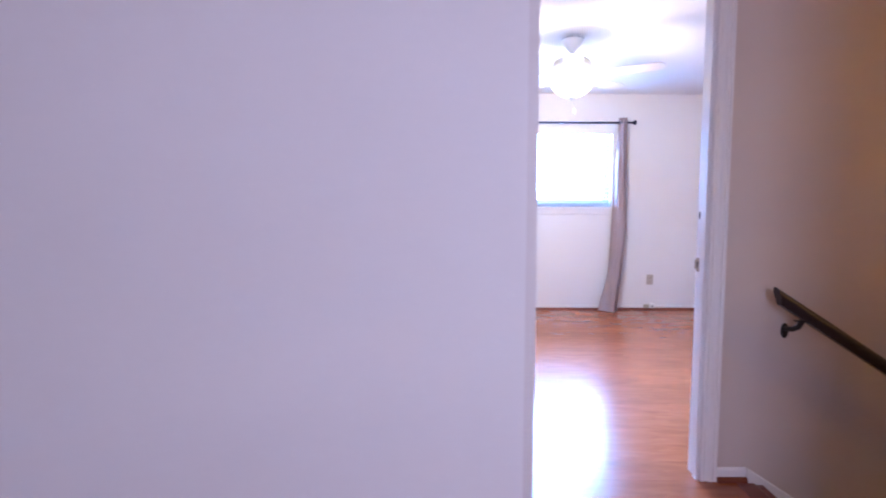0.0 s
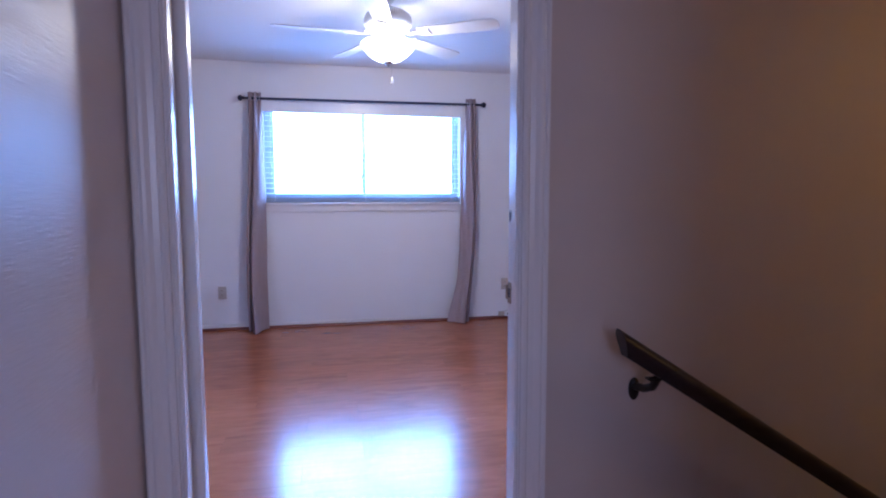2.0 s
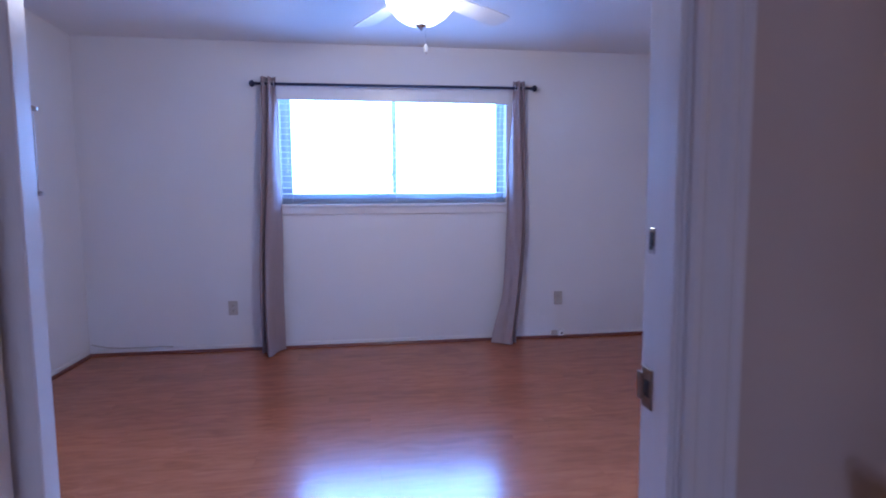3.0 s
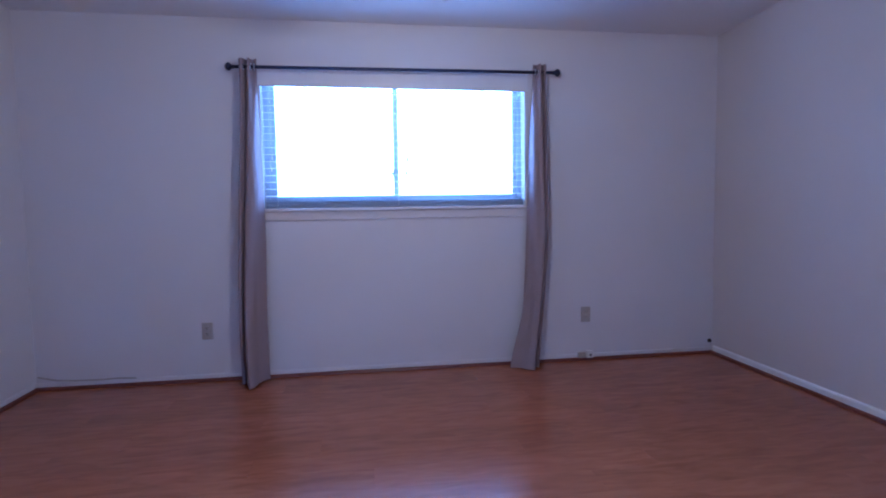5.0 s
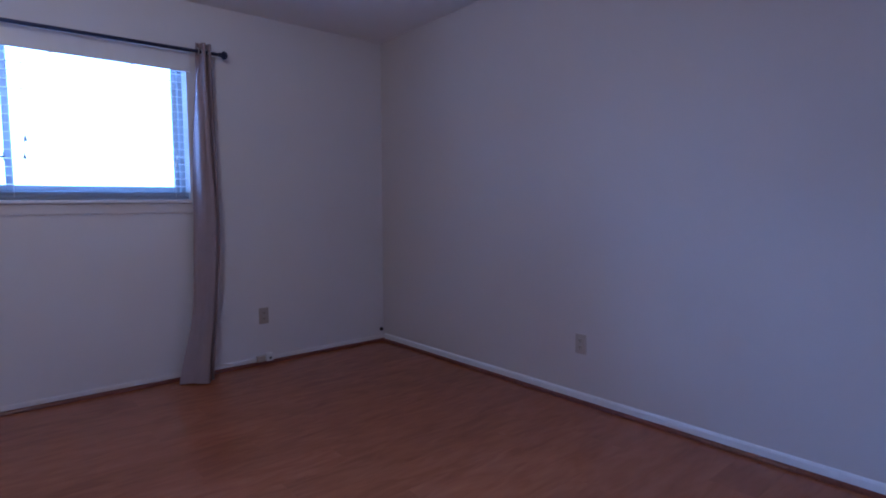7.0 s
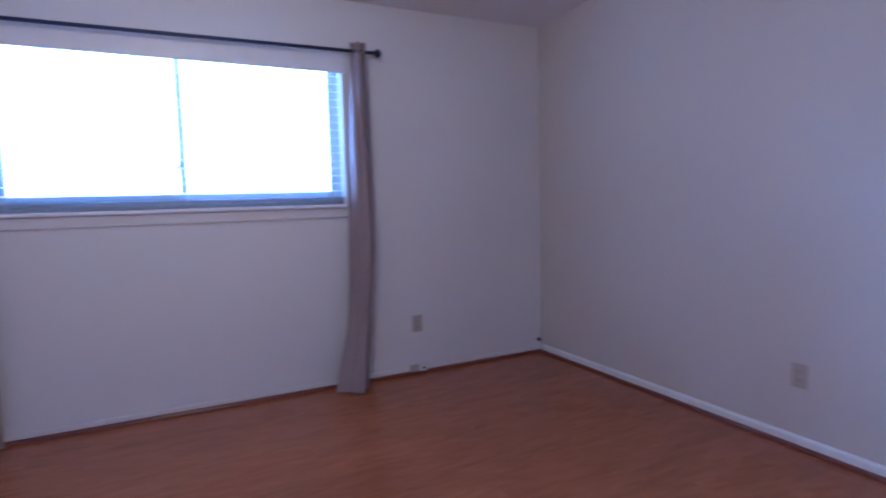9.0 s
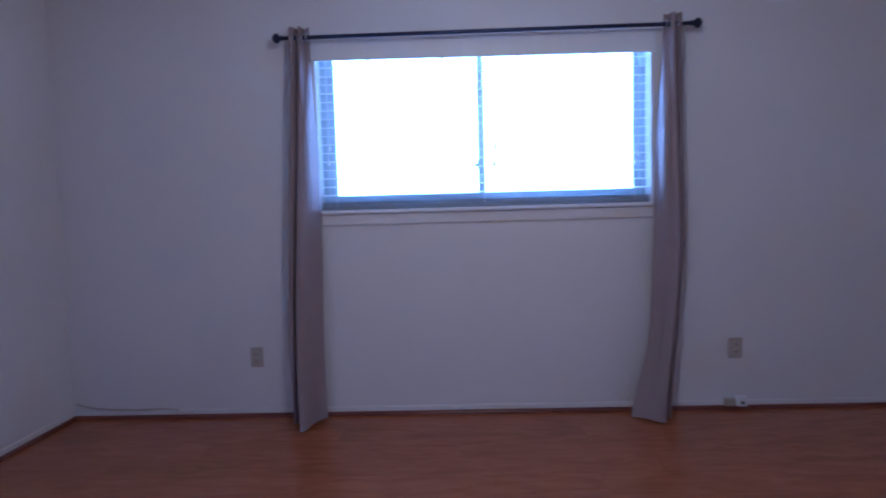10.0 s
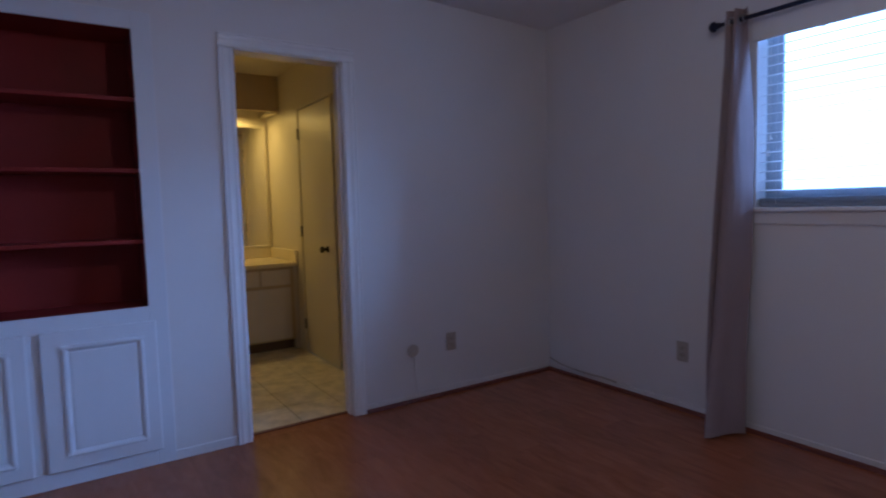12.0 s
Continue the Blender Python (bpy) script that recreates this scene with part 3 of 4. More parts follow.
def curtain(label, keys, phase):
    """A drop of cloth: keys (height, plan section of the folds) from the hem up, a broad flat face beside narrow folds."""
    bm = bmesh.new()
    ns, nz = 72, 60
    hs = [k[0] for k in keys]
    count = len(keys[0][1])
    front, back = [], []
    for j in range(nz + 1):
        z = hs[0] + (hs[-1] - hs[0]) * j / nz
        place = float(np.interp(z, hs, [i / (len(hs) - 1) for i in range(len(hs))]))
        sec = [Vector((spline([k[1][c][0] for k in keys], place), spline([k[1][c][1] for k in keys], place))) for c in range(count)]
        rf, rb = [], []
        for i in range(ns + 1):
            u = i / ns
            p = Vector((spline([q.x for q in sec], u), spline([q.y for q in sec], u)))
            e = 0.01
            a_, b_ = max(u - e, 0), min(u + e, 1)
            d_ = Vector((spline([q.x for q in sec], b_) - spline([q.x for q in sec], a_), spline([q.y for q in sec], b_) - spline([q.y for q in sec], a_))).normalized()
            nrm = Vector((d_.y, -d_.x))
            crease = 0.009 * noise.noise((u * 8, z * 0.7, phase)) + 0.004 * math.sin(24 * u + 1.5 * z + phase) + 0.0022 * noise.noise((u * 20, z * 6, phase + 4))
            hem = 0.005 * math.sin(6 * u + phase) * max(0, 1 - (z - hs[0]) / 0.2)
            p = p + nrm * crease
            rf.append(bm.verts.new((p.x + nrm.x * 0.0012, p.y + nrm.y * 0.0012, z + hem)))
            rb.append(bm.verts.new((p.x - nrm.x * 0.0012, p.y - nrm.y * 0.0012, z + hem)))
        front.append(rf), back.append(rb)
    for rows in (front, back):
        for a, b in zip(rows, rows[1:]):
            for i in range(ns):
                bm.faces.new((a[i], a[i + 1], b[i + 1], b[i]))
    for k in (0, -1):
        for i in range(ns):
            bm.faces.new((front[k][i], front[k][i + 1], back[k][i + 1], back[k][i]))
    for j in range(nz):
        for k in (0, -1):
            bm.faces.new((front[j][k], front[j + 1][k], back[j + 1][k], back[j][k]))
    top = tagged(empty("curtain"), label, "curtain", group="window curtains")
    part("drop", bm, M_CURT, top, "", True)
    head = keys[-1][1]
    for a, b in zip(head, head[1:]):
        x = (a[0] + b[0]) / 2
        part("grommet", tube([(x, RY + 0.021 * math.cos(w), RZ + 0.021 * math.sin(w)) for w in (2 * math.pi * n / 16 for n in range(17))], 0.0035, 6), M_STEEL, top, "metal grommet ring", True)
    return top


curtain("taupe blackout curtain, broad flat face, hem flaring on the floor", [
    (0.012, [(-1.090, -0.04), (-1.075, -0.15), (-1.050, -0.13), (-1.010, -0.290), (-0.965, -0.190), (-0.912, -0.085)]),
    (0.45, [(-1.085, -0.05), (-1.080, -0.14), (-1.056, -0.11), (-1.038, -0.190), (-0.980, -0.145), (-0.918, -0.070)]),
    (1.05, [(-1.065, -0.06), (-1.060, -0.135), (-1.036, -0.10), (-1.016, -0.155), (-0.955, -0.130), (-0.916, -0.036)]),
    (1.70, [(-1.042, -0.07), (-1.035, -0.125), (-1.010, -0.085), (-0.985, -0.132), (-0.948, -0.120), (-0.924, -0.026)]),
    (2.170, [(-1.032, -0.085), (-1.015, -0.122), (-0.992, -0.070), (-0.968, -0.122), (-0.945, -0.070), (-0.922, -0.105)])], 2.4)
curtain("taupe blackout curtain with narrow folds, lower part swung aside", [
    (0.012, [(0.775, -0.150), (0.850, -0.190), (0.930, -0.235), (0.962, -0.140), (0.985, -0.165), (1.010, -0.050)]),
    (0.42, [(0.885, -0.090), (0.940, -0.130), (0.990, -0.168), (1.012, -0.115), (1.030, -0.130), (1.044, -0.060)]),
    (0.95, [(0.922, -0.065), (0.972, -0.105), (1.030, -0.150), (1.050, -0.100), (1.070, -0.118), (1.082, -0.060)]),
    (1.64, [(0.956, -0.026), (0.974, -0.116), (1.016, -0.132), (1.042, -0.085), (1.060, -0.112), (1.076, -0.070)]),
    (2.170, [(0.973, -0.105), (0.992, -0.070), (1.012, -0.122), (1.030, -0.070), (1.048, -0.122), (1.062, -0.085)])], 1.0)

# ---- ceiling fan ----
FX, FY = 0.04, -1.90
FZ = ceiling_z(FX, FY)
fan = tagged(empty("ceiling_fan", pose(FX, FY, 0)), "white five-blade ceiling fan with a lit frosted glass bowl", "ceiling fan")
part("canopy", lathe([(0.0, FZ + 0.004), (0.080, FZ + 0.004), (0.084, FZ - 0.006), (0.082, FZ - 0.022), (0.068, FZ - 0.050), (0.042, FZ - 0.082), (0.020, FZ - 0.112), (0.0, FZ - 0.114)], 36), M_FANW, fan, "white bell-shaped canopy", True)
part("canopy_ring", lathe([(0.0845, FZ - 0.010), (0.0875, FZ - 0.008), (0.0875, FZ - 0.002), (0.0845, FZ)], 36), M_STEEL, fan, "", True)
part("downrod", tube([(0, 0, FZ - 0.11), (0, 0, 2.392)], 0.0125, 14), M_FANW, fan, "", True)
part("rod_collar", lathe([(0.0, 2.412), (0.020, 2.412), (0.026, 2.404), (0.026, 2.396), (0.0, 2.394)], 20), M_STEEL, fan, "", True)
part("motor_housing", lathe([(0.0, 2.400), (0.035, 2.400), (0.060, 2.393), (0.105, 2.376), (0.138, 2.352), (0.150, 2.328), (0.150, 2.300), (0.140, 2.284), (0.118, 2.272), (0.112, 2.256), (0.0, 2.254)], 40), M_FANW, fan, "white enamelled motor housing", True)
part("light_fitter", lathe([(0.0, 2.2535), (0.070, 2.2535), (0.074, 2.236), (0.058, 2.214), (0.050, 2.196), (0.0, 2.194)], 36), M_FANW, fan, "", True)
bowl_bm = lathe([(0.128, 2.200), (0.158, 2.192), (0.166, 2.182), (0.163, 2.170), (0.150, 2.146), (0.120, 2.112), (0.076, 2.084), (0.030, 2.072), (0.028, 2.076), (0.073, 2.089), (0.116, 2.117), (0.145, 2.149), (0.158, 2.171), (0.160, 2.180), (0.128, 2.194)], 60)
for v in bowl_bm.verts:
    r_ = math.hypot(v.co.x, v.co.y)
    if r_ > 0.10:
        k_ = 1 + 0.022 * math.cos(10 * math.atan2(v.co.y, v.co.x)) * (r_ - 0.10) / 0.06
        v.co.x, v.co.y = v.co.x * k_, v.co.y * k_
bowl = part("bowl", bowl_bm, M_BOWL, fan, "lit frosted glass bowl with a fluted rim", True)
bowl.visible_shadow = False
part("bowl_finial", lathe([(0.0, 2.081), (0.026, 2.080), (0.030, 2.072), (0.024, 2.064), (0.012, 2.058), (0.009, 2.050), (0.0, 2.046)], 20), M_STEEL, fan, "dull metal finial", True)
chain = part("pull_chain", tube([(0.018, -0.02, 2.085), (0.020, -0.02, 1.978)], 0.0015, 6), M_STEEL, fan)
part("pull_knob", lathe([(0.0, 1.980), (0.006, 1.978), (0.010, 1.962), (0.009, 1.938), (0.0, 1.932)], 12, pose(0.020, -0.02, 0)), M_WHITEP, chain, "white pull knob", True)
blade_bm = bmesh.new()
outline = [(0.205, -0.050), (0.40, -0.060), (0.62, -0.068), (0.680, -0.062), (0.698, -0.040), (0.700, 0.0), (0.698, 0.040), (0.680, 0.062), (0.62, 0.068), (0.40, 0.060), (0.205, 0.050)]
for z in (0.0, 0.006):
    blade_bm.faces.new([blade_bm.verts.new((x, y, z)) for x, y in outline])
blade_bm.verts.ensure_lookup_table()
nb = len(outline)
for i in range(nb):
    v = blade_bm.verts
    blade_bm.faces.new((v[i], v[(i + 1) % nb], v[nb + (i + 1) % nb], v[nb + i]))
blade_mesh = mesh_of("blade", blade_bm, M_BLADE)
arm_bm = box(0.130, 0.235, -0.014, 0.014, -0.006, -0.001, 0.002)
block(arm_bm, 0.225, 0.275, -0.036, 0.036, -0.006, -0.0005, 0.002)
block(arm_bm, 0.128, 0.150, -0.020, 0.020, -0.006, 0.018, 0.002)
arm_mesh = mesh_of("blade_arm", arm_bm, M_FANW)
for i in range(5):
    b = new("blade", blade_mesh)
    b.parent = fan
    b.matrix_basis = pose(0, 0, 2.236, 0, 0, 42 + 72 * i) @ pose(0, 0, 0, -11, 0, 0)
    a = new("blade_arm", arm_mesh)
    a.parent = b

# ---- handrail and stairs ----
SLOPE = math.atan(0.18 / 0.28)
rail = tagged(empty("handrail"), "dark varnished wooden handrail on iron brackets above the stairs", "handrail")
d = Vector((math.cos(SLOPE), 0, -math.sin(SLOPE)))
n = Vector((math.sin(SLOPE), 0, math.cos(SLOPE)))
prof = [(-0.018, 0.0), (-0.020, 0.014), (-0.025, 0.024), (-0.026, 0.036), (-0.021, 0.047), (-0.010, 0.053), (0.010, 0.053), (0.021, 0.047), (0.026, 0.036), (0.025, 0.024), (0.020, 0.014), (0.018, 0.0)]
start = Vector((0.426, -4.165, 0.821))
bm = moulded(prof, 4.3, axes(start, (0, 1, 0), n, d))
for v in bm.verts:
    if (v.co - start).dot(d) < 0.1:
        h = (v.co - start).dot(n)
        v.co -= d * (h * 1.05)
part("rail", bm, M_RAIL, rail, "", True)
for s in (0.118, 1.25, 2.5, 3.8):
    p = start + d * s
    b = part("bracket", tube([(p.x, YH - 0.006, p.z - 0.062), (p.x, YH - 0.055, p.z - 0.054), (p.x, YH - 0.098, p.z - 0.034), (p.x, YH - 0.120, p.z - 0.004)], 0.0115, 12), M_IRON, rail, "black iron bracket", True)
    part("bracket_rose", lathe([(0.0, 0.0), (0.017, 0.0), (0.017, 0.004), (0.012, 0.010), (0.0, 0.012)], 20, axes((p.x, YH, p.z - 0.072), (1, 0, 0), (0, 0, 2.0), (0, -1, 0))), M_IRON, b, "", True)
    part("bracket_saddle", box(p.x - 0.03, p.x + 0.03, YH - 0.132, YH - 0.108, p.z - 0.006, p.z - 0.001), M_IRON, b)

stairs = tagged(empty("stairs"), "carpeted stairs going down between two walls", "stairs", kind="structure")
for i in range(15):
    x0 = 0.39 + 0.28 * (i - 1)
    if i == 0:
        part("nosing", box(0.325, 0.415, YR + 0.002, YH - 0.024, -0.030, 0.002, 0.008, 2), M_SHOE, stairs, "dark cherry stair nosing")
        continue
    part("tread", box(x0 + 0.0, min(x0 + 0.31, 4.298), YR + 0.002, YH - 0.024, -0.18 * i - 0.04, -0.18 * i, 0.012, 2), M_CARPET, stairs)
    part("riser", box(x0 - 0.001, x0 + 0.02, YR + 0.002, YH - 0.024, -0.18 * i, -0.18 * (i - 1) - 0.03), M_CARPET, stairs)
bm = moulded([(-0.24, 0), (0.054, 0), (0.054, 0.012), (0.048, 0.018), (-0.24, 0.018)], 4.6, axes((0.383, YH, 0.0), n, (0, -1, 0), d))
for v in bm.verts:
    if v.co.x < 0.6:
        t_ = (0.384 - v.co.x) / d.x
        v.co += d * t_
part("skirt_board", bm, M_TRIM, stairs, "painted skirt board following the stairs")

# ---- switches and outlets ----


def outlet(name, label, m, mat):
    """A wall plate with two sockets, facing local -y."""
    top = tagged(empty(name, m), label, "outlet", group="wall outlets")
    part("plate", box(-0.036, 0.036, -0.006, 0, -0.058, 0.058, 0.0025, 2), mat, top)
    for z in (-0.020, 0.020):
        s = part("socket", lathe([(0.0, 0.0), (0.0165, 0.0), (0.0155, 0.003), (0.0, 0.0032)], 18, axes((0, -0.006, z), (1, 0, 0), (0, 0, 0.85), (0, -1, 0))), mat, top, "", True)
        for x in (-0.006, 0.006):
            part("slot", box(x - 0.0012, x + 0.0012, -0.0098, -0.0085, z - 0.001, z + 0.007), M_DARK, s)
        part("ground_hole", box(-0.002, 0.002, -0.0098, -0.0085, z - 0.009, z - 0.005), M_DARK, s)
    part("screw", lathe([(0.0, 0.0), (0.003, 0.0), (0.002, 0.0015), (0.0, 0.0016)], 10, axes((0, -0.006, 0), (1, 0, 0), (0, 0, 1), (0, -1, 0))), M_STEEL, top)
    return top


outlet("wall_outlet", "beige duplex outlet on the window wall beside the curtain", pose(-1.328, 0, 0.350), M_BEIGE)
outlet("wall_outlet", "beige duplex outlet on the window wall above a cable box", pose(1.403, 0, 0.349), M_BEIGE)
outlet("wall_outlet", "beige duplex outlet on the wall beside the bathroom door", pose(XW, -0.886, 0.345, 0, 0, 90), M_BEIGE)
outlet("wall_outlet", "beige duplex outlet on the plain bedroom wall", pose(XE, -1.984, 0.346, 0, 0, -90), M_BEIGE)

plate = tagged(empty("light_switch", pose(PL, -5.222, 1.452, 0, 0, 90)), "double light switch with a shiny plate on the hall wall", "light switch")
part("plate", box(-0.068, 0.068, -0.009, 0, -0.058, 0.058, 0.002, 2), M_STEEL, plate, "shiny metal cover plate")
for x in (-0.024, 0.024):
    part("toggle", moulded([(-0.005, 0), (0.005, 0), (0.004, 0.016), (-0.003, 0.018)], 0.011, axes((x - 0.0055, -0.009, 0.0), (0, 0.25, -1), (0, -1, -0.4), (1, 0, 0))), M_BEIGE, plate, "beige toggle")
    for z in (-0.03, 0.03):
        part("screw", lathe([(0.0, 0.0), (0.0032, 0.0), (0.002, 0.0015), (0.0, 0.0016)], 10, axes((x, -0.009, z), (1, 0, 0), (0, 0, 1), (0, -1, 0))), M_STEEL, plate)

rp = tagged(empty("phone_jack", pose(XW, -1.178, 0.328, 0, 0, 90)), "round beige wall plate with a thin painted wire hanging down", "wall plate")
part("plate", lathe([(0.0, 0.0), (0.040, 0.0), (0.040, 0.005), (0.034, 0.011), (0.012, 0.013), (0.0, 0.013)], 28, axes((0, 0, 0), (1, 0, 0), (0, 0, 1), (0, -1, 0))), M_BEIGE, rp, "", True)
part("screw", lathe([(0.0, 0.0), (0.004, 0.0), (0.003, 0.002), (0.0, 0.002)], 10, axes((0, -0.013, 0), (1, 0, 0), (0, 0, 1), (0, -1, 0))), M_STEEL, rp)
part("wire", tube([(0.004, -0.007, -0.038), (0.010, -0.009, -0.12), (0.016, -0.009, -0.20), (0.024, -0.011, -0.252), (0.05, -0.014, -0.262), (0.18, -0.015, -0.266), (0.34, -0.014, -0.268), (0.46, -0.012, -0.270)], 0.0038, 7), M_WIRE, rp, "painted wire", True)

cb = tagged(empty("cable_box", pose(1.390, 0, 0)), "small white cable junction box low on the window wall", "junction box")
part("box_body", box(-0.055, 0.004, -0.036, -0.008, 0.022, 0.066, 0.005, 2), M_BEIGE, cb)
part("box_side", box(0.008, 0.062, -0.042, -0.008, 0.022, 0.076, 0.004, 2), M_WHITEP, cb)
part("port", box(0.030, 0.046, -0.044, -0.041, 0.036, 0.052), M_DARK, cb, "dark cable port")

ds = tagged(empty("door_stop_bumper", pose(2.424, -0.003, 0.098)), "small black round bumper low in the corner", "bumper")
part("bumper", lathe([(0.0, 0.0), (0.014, 0.0), (0.016, 0.008), (0.012, 0.018), (0.0, 0.020)], 16, axes((0, 0.003, 0), (1, 0, 0), (0, 0, 1), (0, -1, 0))), M_DARK, ds, "", True)

# A pale wire; the beige stands for the shadow it lies in.
wire = tagged(empty("loose_wire"), "thin wire, darkened for shade, lying along the baseboard in the corner", "wire")
part("wire", tube([(-2.41, -0.014, 0.092), (-2.36, -0.018, 0.080), (-2.29, -0.020, 0.066), (-2.18, -0.021, 0.058), (-2.02, -0.018, 0.055), (-1.90, -0.020, 0.060), (-1.80, -0.014, 0.052)], 0.0048, 8), M_BEIGE, wire, "", True)

# ---- built-in bookcase ----
bc = tagged(empty("built_in_bookcase"), "white built-in bookcase, maroon inside with three empty shelves, over panelled cupboards", "bookcase")
BF = XW + 0.007                      # face of the frame
BB = XW - 0.30                       # back
O0, O1, OZ0, OZ1 = -3.57, -2.645, 0.786, 2.094
part("stile", box(XW - 0.01, BF, O1, CY1 + 0.004, 0, 2.175, 0.002), M_CAB, bc)
part("stile", box(XW - 0.01, BF, CY0 - 0.004, O0, 0, 2.175, 0.002), M_CAB, bc)
part("top_rail", box(XW - 0.01, BF - 0.001, O0, O1, OZ1, 2.175, 0.002), M_CAB, bc)
part("mid_rail", box(XW - 0.01, BF - 0.001, O0, O1, 0.705, OZ0, 0.002), M_CAB, bc)
part("base_rail", box(XW - 0.01, BF - 0.001, O0, O1, 0, 0.080, 0.002), M_CAB, bc)
part("mid_stile", box(XW - 0.01, BF - 0.002, -3.138, -3.082, 0.080, 0.705, 0.002), M_CAB, bc)
part("back_panel", box(BB - 0.012, BB, CY0, CY1, 0.70, 2.17), M_RED, bc, "maroon painted back")
part("side_panel", box(BB, XW - 0.011, CY0 + 0.001, O0 - 0.006, 0.70, 2.17), M_RED, bc, "maroon painted side")
part("side_panel", box(BB, XW - 0.011, O1 + 0.006, CY1 - 0.001, 0.70, 2.17), M_RED, bc, "maroon painted side")
part("top_panel", box(BB, XW - 0.011, O0 - 0.005, O1 + 0.005, OZ1 + 0.004, OZ1 + 0.03), M_RED, bc, "maroon painted top")
part("bottom_panel", box(BB, XW - 0.011, O0 - 0.005, O1 + 0.005, OZ0 - 0.03, OZ0 - 0.001), M_RED, bc, "maroon painted bottom")
for z in (1.100, 1.440, 1.774):
    part("shelf", box(BB + 0.001, XW - 0.028, O0 - 0.004, O1 + 0.004, z - 0.010, z + 0.010, 0.002), M_RED, bc, "maroon painted shelf")


def cupboard_door(y0, y1, z0, z1):
    x = BF + 0.0005
    dr = part("door", box(x, x + 0.019, y0, y1, z0, z1, 0.005, 2), M_CAB, bc, "white panelled cupboard door")
    i0, i1, k0, k1 = y0 + 0.078, y1 - 0.058, z0 + 0.062, z1 - 0.066
    prof_ = [(0, -0.004), (0, 0.002), (0.003, 0.012), (0.011, 0.014), (0.019, 0.010), (0.025, 0.003), (0.030, -0.004)]
    for a, ln, u, w in (((x + 0.019, i0, k0), i1 - i0, (0, 0, 1), (0, 1, 0)), ((x + 0.019, i0, k1), i1 - i0, (0, 0, -1), (0, 1, 0)),
                        ((x + 0.019, i0, k0), k1 - k0, (0, 1, 0), (0, 0, 1)), ((x + 0.019, i1, k0), k1 - k0, (0, -1, 0), (0, 0, 1))):
        part("panel_moulding", moulded(prof_, ln, axes(a, u, (1, 0, 0), w)), M_CAB, dr)
    part("panel_field", box(x + 0.0185, x + 0.0225, i0 + 0.034, i1 - 0.034, k0 + 0.034, k1 - 0.034, 0.001), M_CAB, dr)
    return dr


cupboard_door(-3.085, -2.620, 0.078, 0.718)
cupboard_door(-3.600, -3.134, 0.078, 0.718)

# ---- bathroom ----
fr = tagged(empty("closet_door_frame"), "thin cream painted frame round the narrow bathroom door", "door frame", kind="structure")
for x0, x1, z0, z1 in ((-4.132, -4.106, 0, 2.09), (-3.406, -3.380, 0, 2.09), (-4.106, -3.406, 2.076, 2.09)):
    part("frame_side", box(x0, x1, BY - 0.010, BY + 0.002, z0, z1, 0.002), M_BATH, fr)
cd = tagged(empty("bath_closet_door"), "narrow cream gloss-painted door with a dark bronze knob", "door")
part("leaf", box(-4.097, -3.415, BY - 0.002, BY + 0.032, 0.010, 2.066, 0.002), M_BATH, cd)
kn = part("knob", lathe([(0.0, 0.0), (0.027, 0.0), (0.026, 0.006), (0.011, 0.010), (0.010, 0.030), (0.024, 0.038), (0.027, 0.050), (0.020, 0.060), (0.0, 0.063)], 20, axes((-3.555, BY - 0.002, 0.920), (1, 0, 0), (0, 0, 1), (0, -1, 0))), M_KNOB, cd, "dark bronze knob", True)
for z in (0.25, 1.05, 1.87):
    part("hinge", tube([(-4.102, BY - 0.010, z - 0.045), (-4.102, BY - 0.010, z + 0.045)], 0.007, 8), M_KNOB, cd, "dark hinge", True)

van = tagged(empty("vanity"), "cream painted bathroom vanity with drawers over doors", "vanity")
VX, VY1 = -4.280, -1.300
# Carcass takes the darker tan to paint shade into gaps between the fronts.
part("carcass", box(BX + 0.002, VX, -2.95, VY1, 0.09, 0.738, 0.002), M_SOFFIT, van, "face frame, darker tan as shade in the gaps")
part("filler", box(BX + 0.002, VX - 0.004, VY1, BY - 0.001, 0.0, 0.738, 0.001), M_VAN, van)
part("toe_kick", box(BX + 0.002, VX - 0.06, -2.95, VY1, 0.0, 0.09), M_KICK, van, "dark brown toe kick")
ys = [VY1 - 0.030 - 0.27 * i for i in range(7)]
for i in range(6):
    part("drawer_front", box(VX, VX + 0.016, ys[i + 1] + 0.010, ys[i] - 0.008, 0.585, 0.715, 0.004, 2), M_VAN, van, "cream drawer front")
for i in range(3):
    dr = part("door", box(VX, VX + 0.016, ys[2 * i + 2] + 0.010, ys[2 * i] - 0.008, 0.108, 0.555, 0.004, 2), M_VAN, van, "cream vanity door")
    part("door_panel", box(VX + 0.0155, VX + 0.018, ys[2 * i + 2] + 0.06, ys[2 * i] - 0.058, 0.18, 0.49, 0.002), M_VAN, dr)
ct = tagged(empty("bathroom_countertop"), "yellowed cream cultured-marble vanity top with a splashback", "worktop")
part("slab", box(BX + 0.001, VX + 0.030, -2.95, BY - 0.001, 0.738, 0.775, 0.008, 2), M_COUNTER, ct)
part("splashback", box(BX + 0.001, BX + 0.022, -2.95, BY - 0.001, 0.775, 0.875, 0.004), M_COUNTER, ct)
part("side_splash", box(BX + 0.022, VX + 0.015, BY - 0.021, BY - 0.001, 0.775, 0.875, 0.004), M_COUNTER, ct)
mir = tagged(empty("bath_mirror"), "large framed mirror above the vanity", "mirror")
part("glass", box(BX + 0.004, BX + 0.010, -2.90, -1.300, 0.895, 2.03), M_MIRROR, mir, "mirror glass")
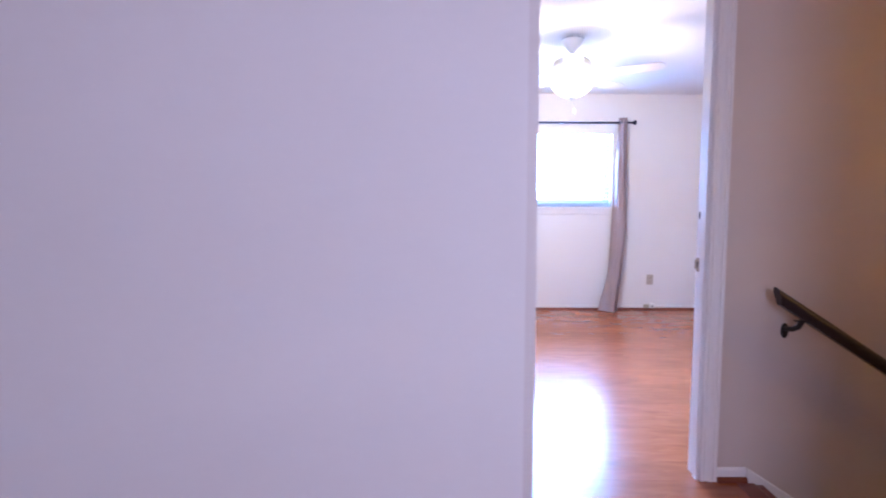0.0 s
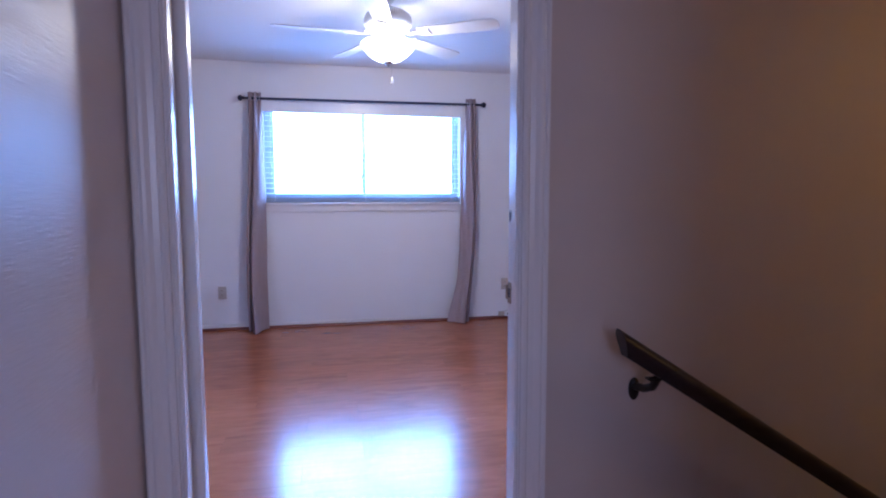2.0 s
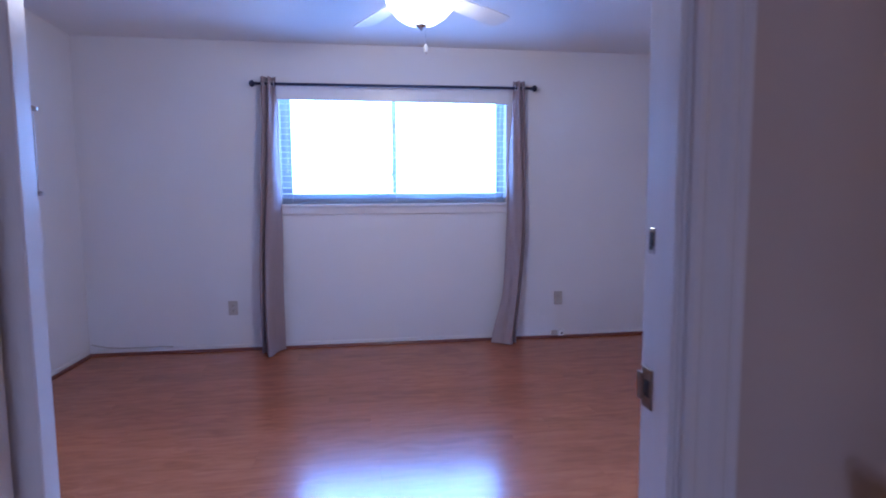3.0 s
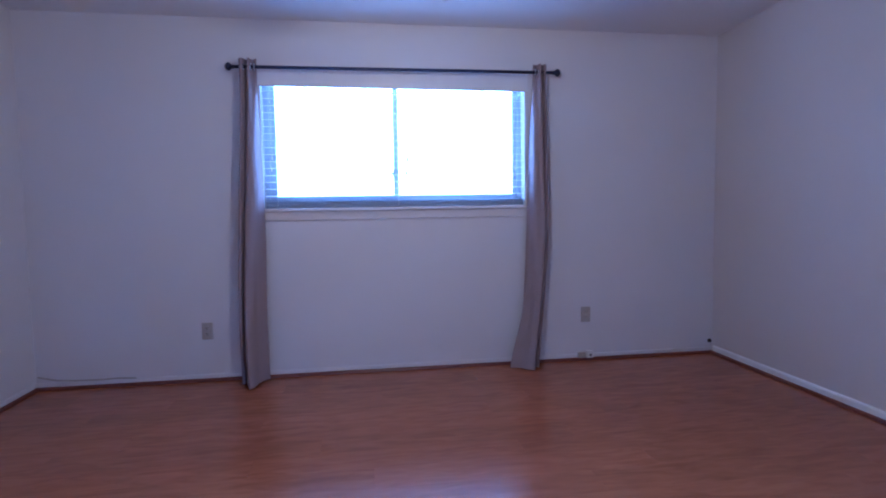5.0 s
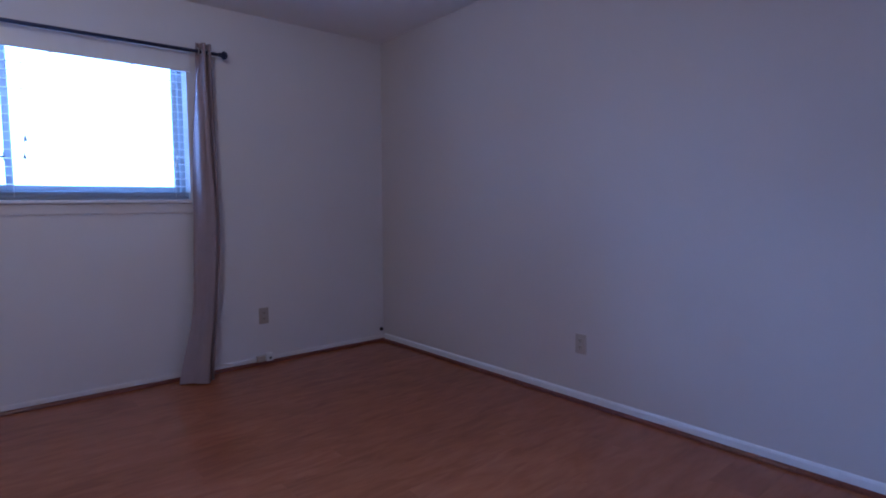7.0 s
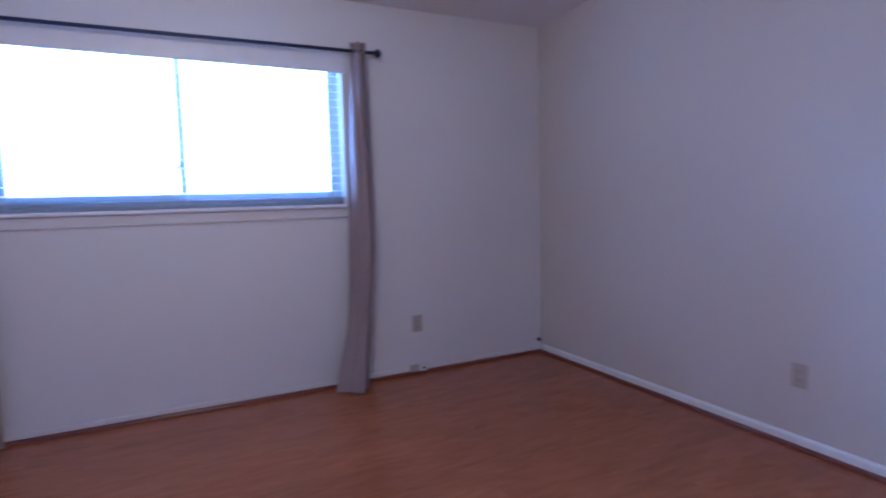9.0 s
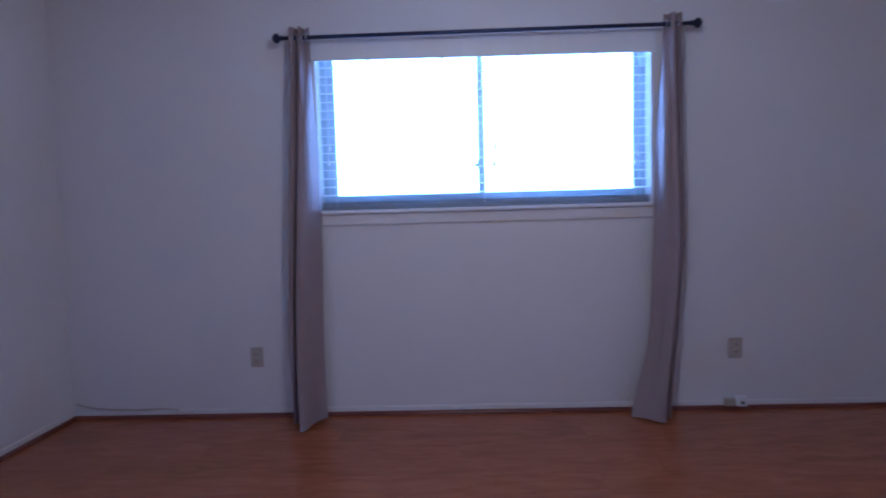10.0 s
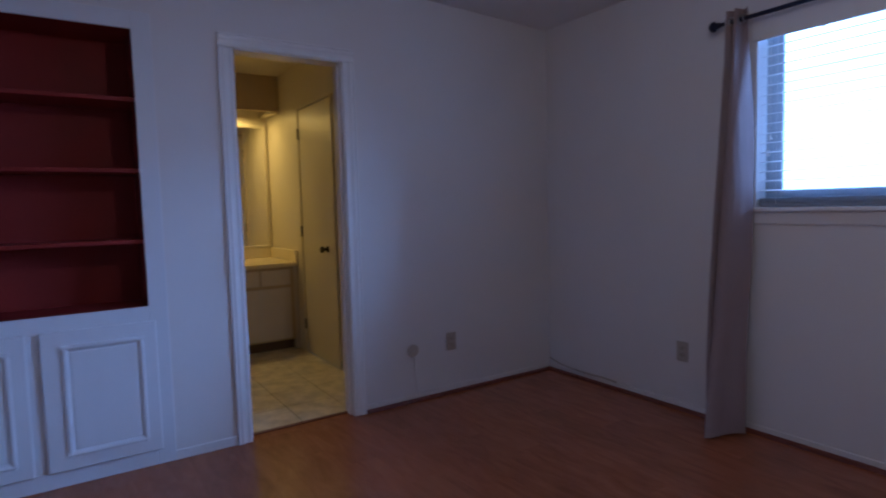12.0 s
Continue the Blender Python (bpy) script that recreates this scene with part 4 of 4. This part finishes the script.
for y0, y1, z0, z1 in ((-1.300, -1.275, 0.880, 2.06), (-2.92, -2.90, 0.880, 2.06), (-2.90, -1.300, 2.03, 2.06), (-2.90, -1.300, 0.880, 0.895)):
    part("frame", box(BX + 0.002, BX + 0.022, y0, y1, z0, z1, 0.003), M_BATH, mir)
sof = tagged(empty("vanity_soffit"), "boxed light soffit above the vanity", "soffit", kind="structure")
part("front", box(-4.64, -4.60, -3.0, BY - 0.001, 2.135, 2.45), M_SOFFIT, sof)
part("diffuser_rim", box(BX, -4.64, -1.33, BY - 0.001, 2.125, 2.16, 0.002), M_BATH, sof)

# ---- floors, last: laminate boards and bathroom tiles ----
setting("subfloor", box(XW - 0.10, PR + T, -8.12, 0.0, -0.06, -0.013), M_SHOE, "dark underlay below the laminate", "floor")
setting("subfloor_east", box(PR + T, XE, YD, 0.0, -0.06, -0.013), M_SHOE, "dark underlay below the laminate", "floor")
setting("bath_subfloor", box(BX, XW - 0.10, -3.0, BY, -0.06, -0.006), M_GROUT, "tan joint bed below the bathroom tiles", "floor")
floor = tagged(empty("floor"), "glossy cherry-coloured laminate floor of long boards", "floor", kind="structure")


def board_mesh(w, l):
    bm = bmesh.new()
    g, c_ = 0.0001, 0.0003
    a = [bm.verts.new(p) for p in ((g, g, -0.012), (l - g, g, -0.012), (l - g, w - g, -0.012), (g, w - g, -0.012))]
    b = [bm.verts.new(p) for p in ((g, g, -c_ * 0.5), (l - g, g, -c_ * 0.5), (l - g, w - g, -c_ * 0.5), (g, w - g, -c_ * 0.5))]
    t_ = [bm.verts.new(p) for p in ((g + c_, g + c_, 0), (l - g - c_, g + c_, 0), (l - g - c_, w - g - c_, 0), (g + c_, w - g - c_, 0))]
    for lo_, hi_ in ((a, b), (b, t_)):
        for i in range(4):
            bm.faces.new((lo_[i], lo_[(i + 1) % 4], hi_[(i + 1) % 4], hi_[i]))
    bm.faces.new(t_)
    return mesh_of("board", bm, M_FLOOR)


board_cache = {}


def lay(x0, x1, y0, y1, seed):
    rng = random.Random(seed)
    W, L = 0.193, 1.28
    y = y1
    row = 0
    while y > y0 + 0.005:
        w = min(W, y - y0)
        x = x0
        first = L * (0.25 + 0.25 * ((row * 2 + seed) % 3)) + rng.uniform(-0.06, 0.06)
        while x < x1 - 0.005:
            l = min(first, x1 - x)
            first = L
            key = (round(w, 4), round(l, 4))
            if key not in board_cache:
                board_cache[key] = board_mesh(*key)
            b = new("board", board_cache[key])
            b.location, b.parent = (x, y - w, 0), floor
            x += l
        y -= w
        row += 1


lay(XW, XE, YD, 0.0, 1)
lay(JL, JR, YH, YD, 2)
lay(XW - 0.07, XW, BS, BN, 5)
lay(PL, PR, YL, YH, 3)
lay(-2.68, PR, -8.0, YL, 4)

tiles = tagged(empty("bath_floor"), "cream marbled bathroom floor tiles with tan joints", "floor", kind="structure")
tile_mesh = mesh_of("tile", box(0.0015, 0.3035, 0.0015, 0.3035, -0.008, 0.0, 0.0012), M_TILE)
for i in range(9):
    for j in range(6):
        x, y = XW - 0.105 - 0.305 * (i + 1), BY - 0.305 * (j + 1)
        if x > BX - 0.2 and y > -3.15 and (i > 0 or -2.5 < y < -1.3):
            tl = new("tile", tile_mesh)
            tl.location, tl.parent = (x, y, 0), tiles
threshold = setting("bath_threshold", box(XW - 0.105, XW - 0.070, BS, BN, -0.012, 0.004, 0.003), M_SHOE, "dark wooden threshold strip in the bathroom doorway", "threshold")
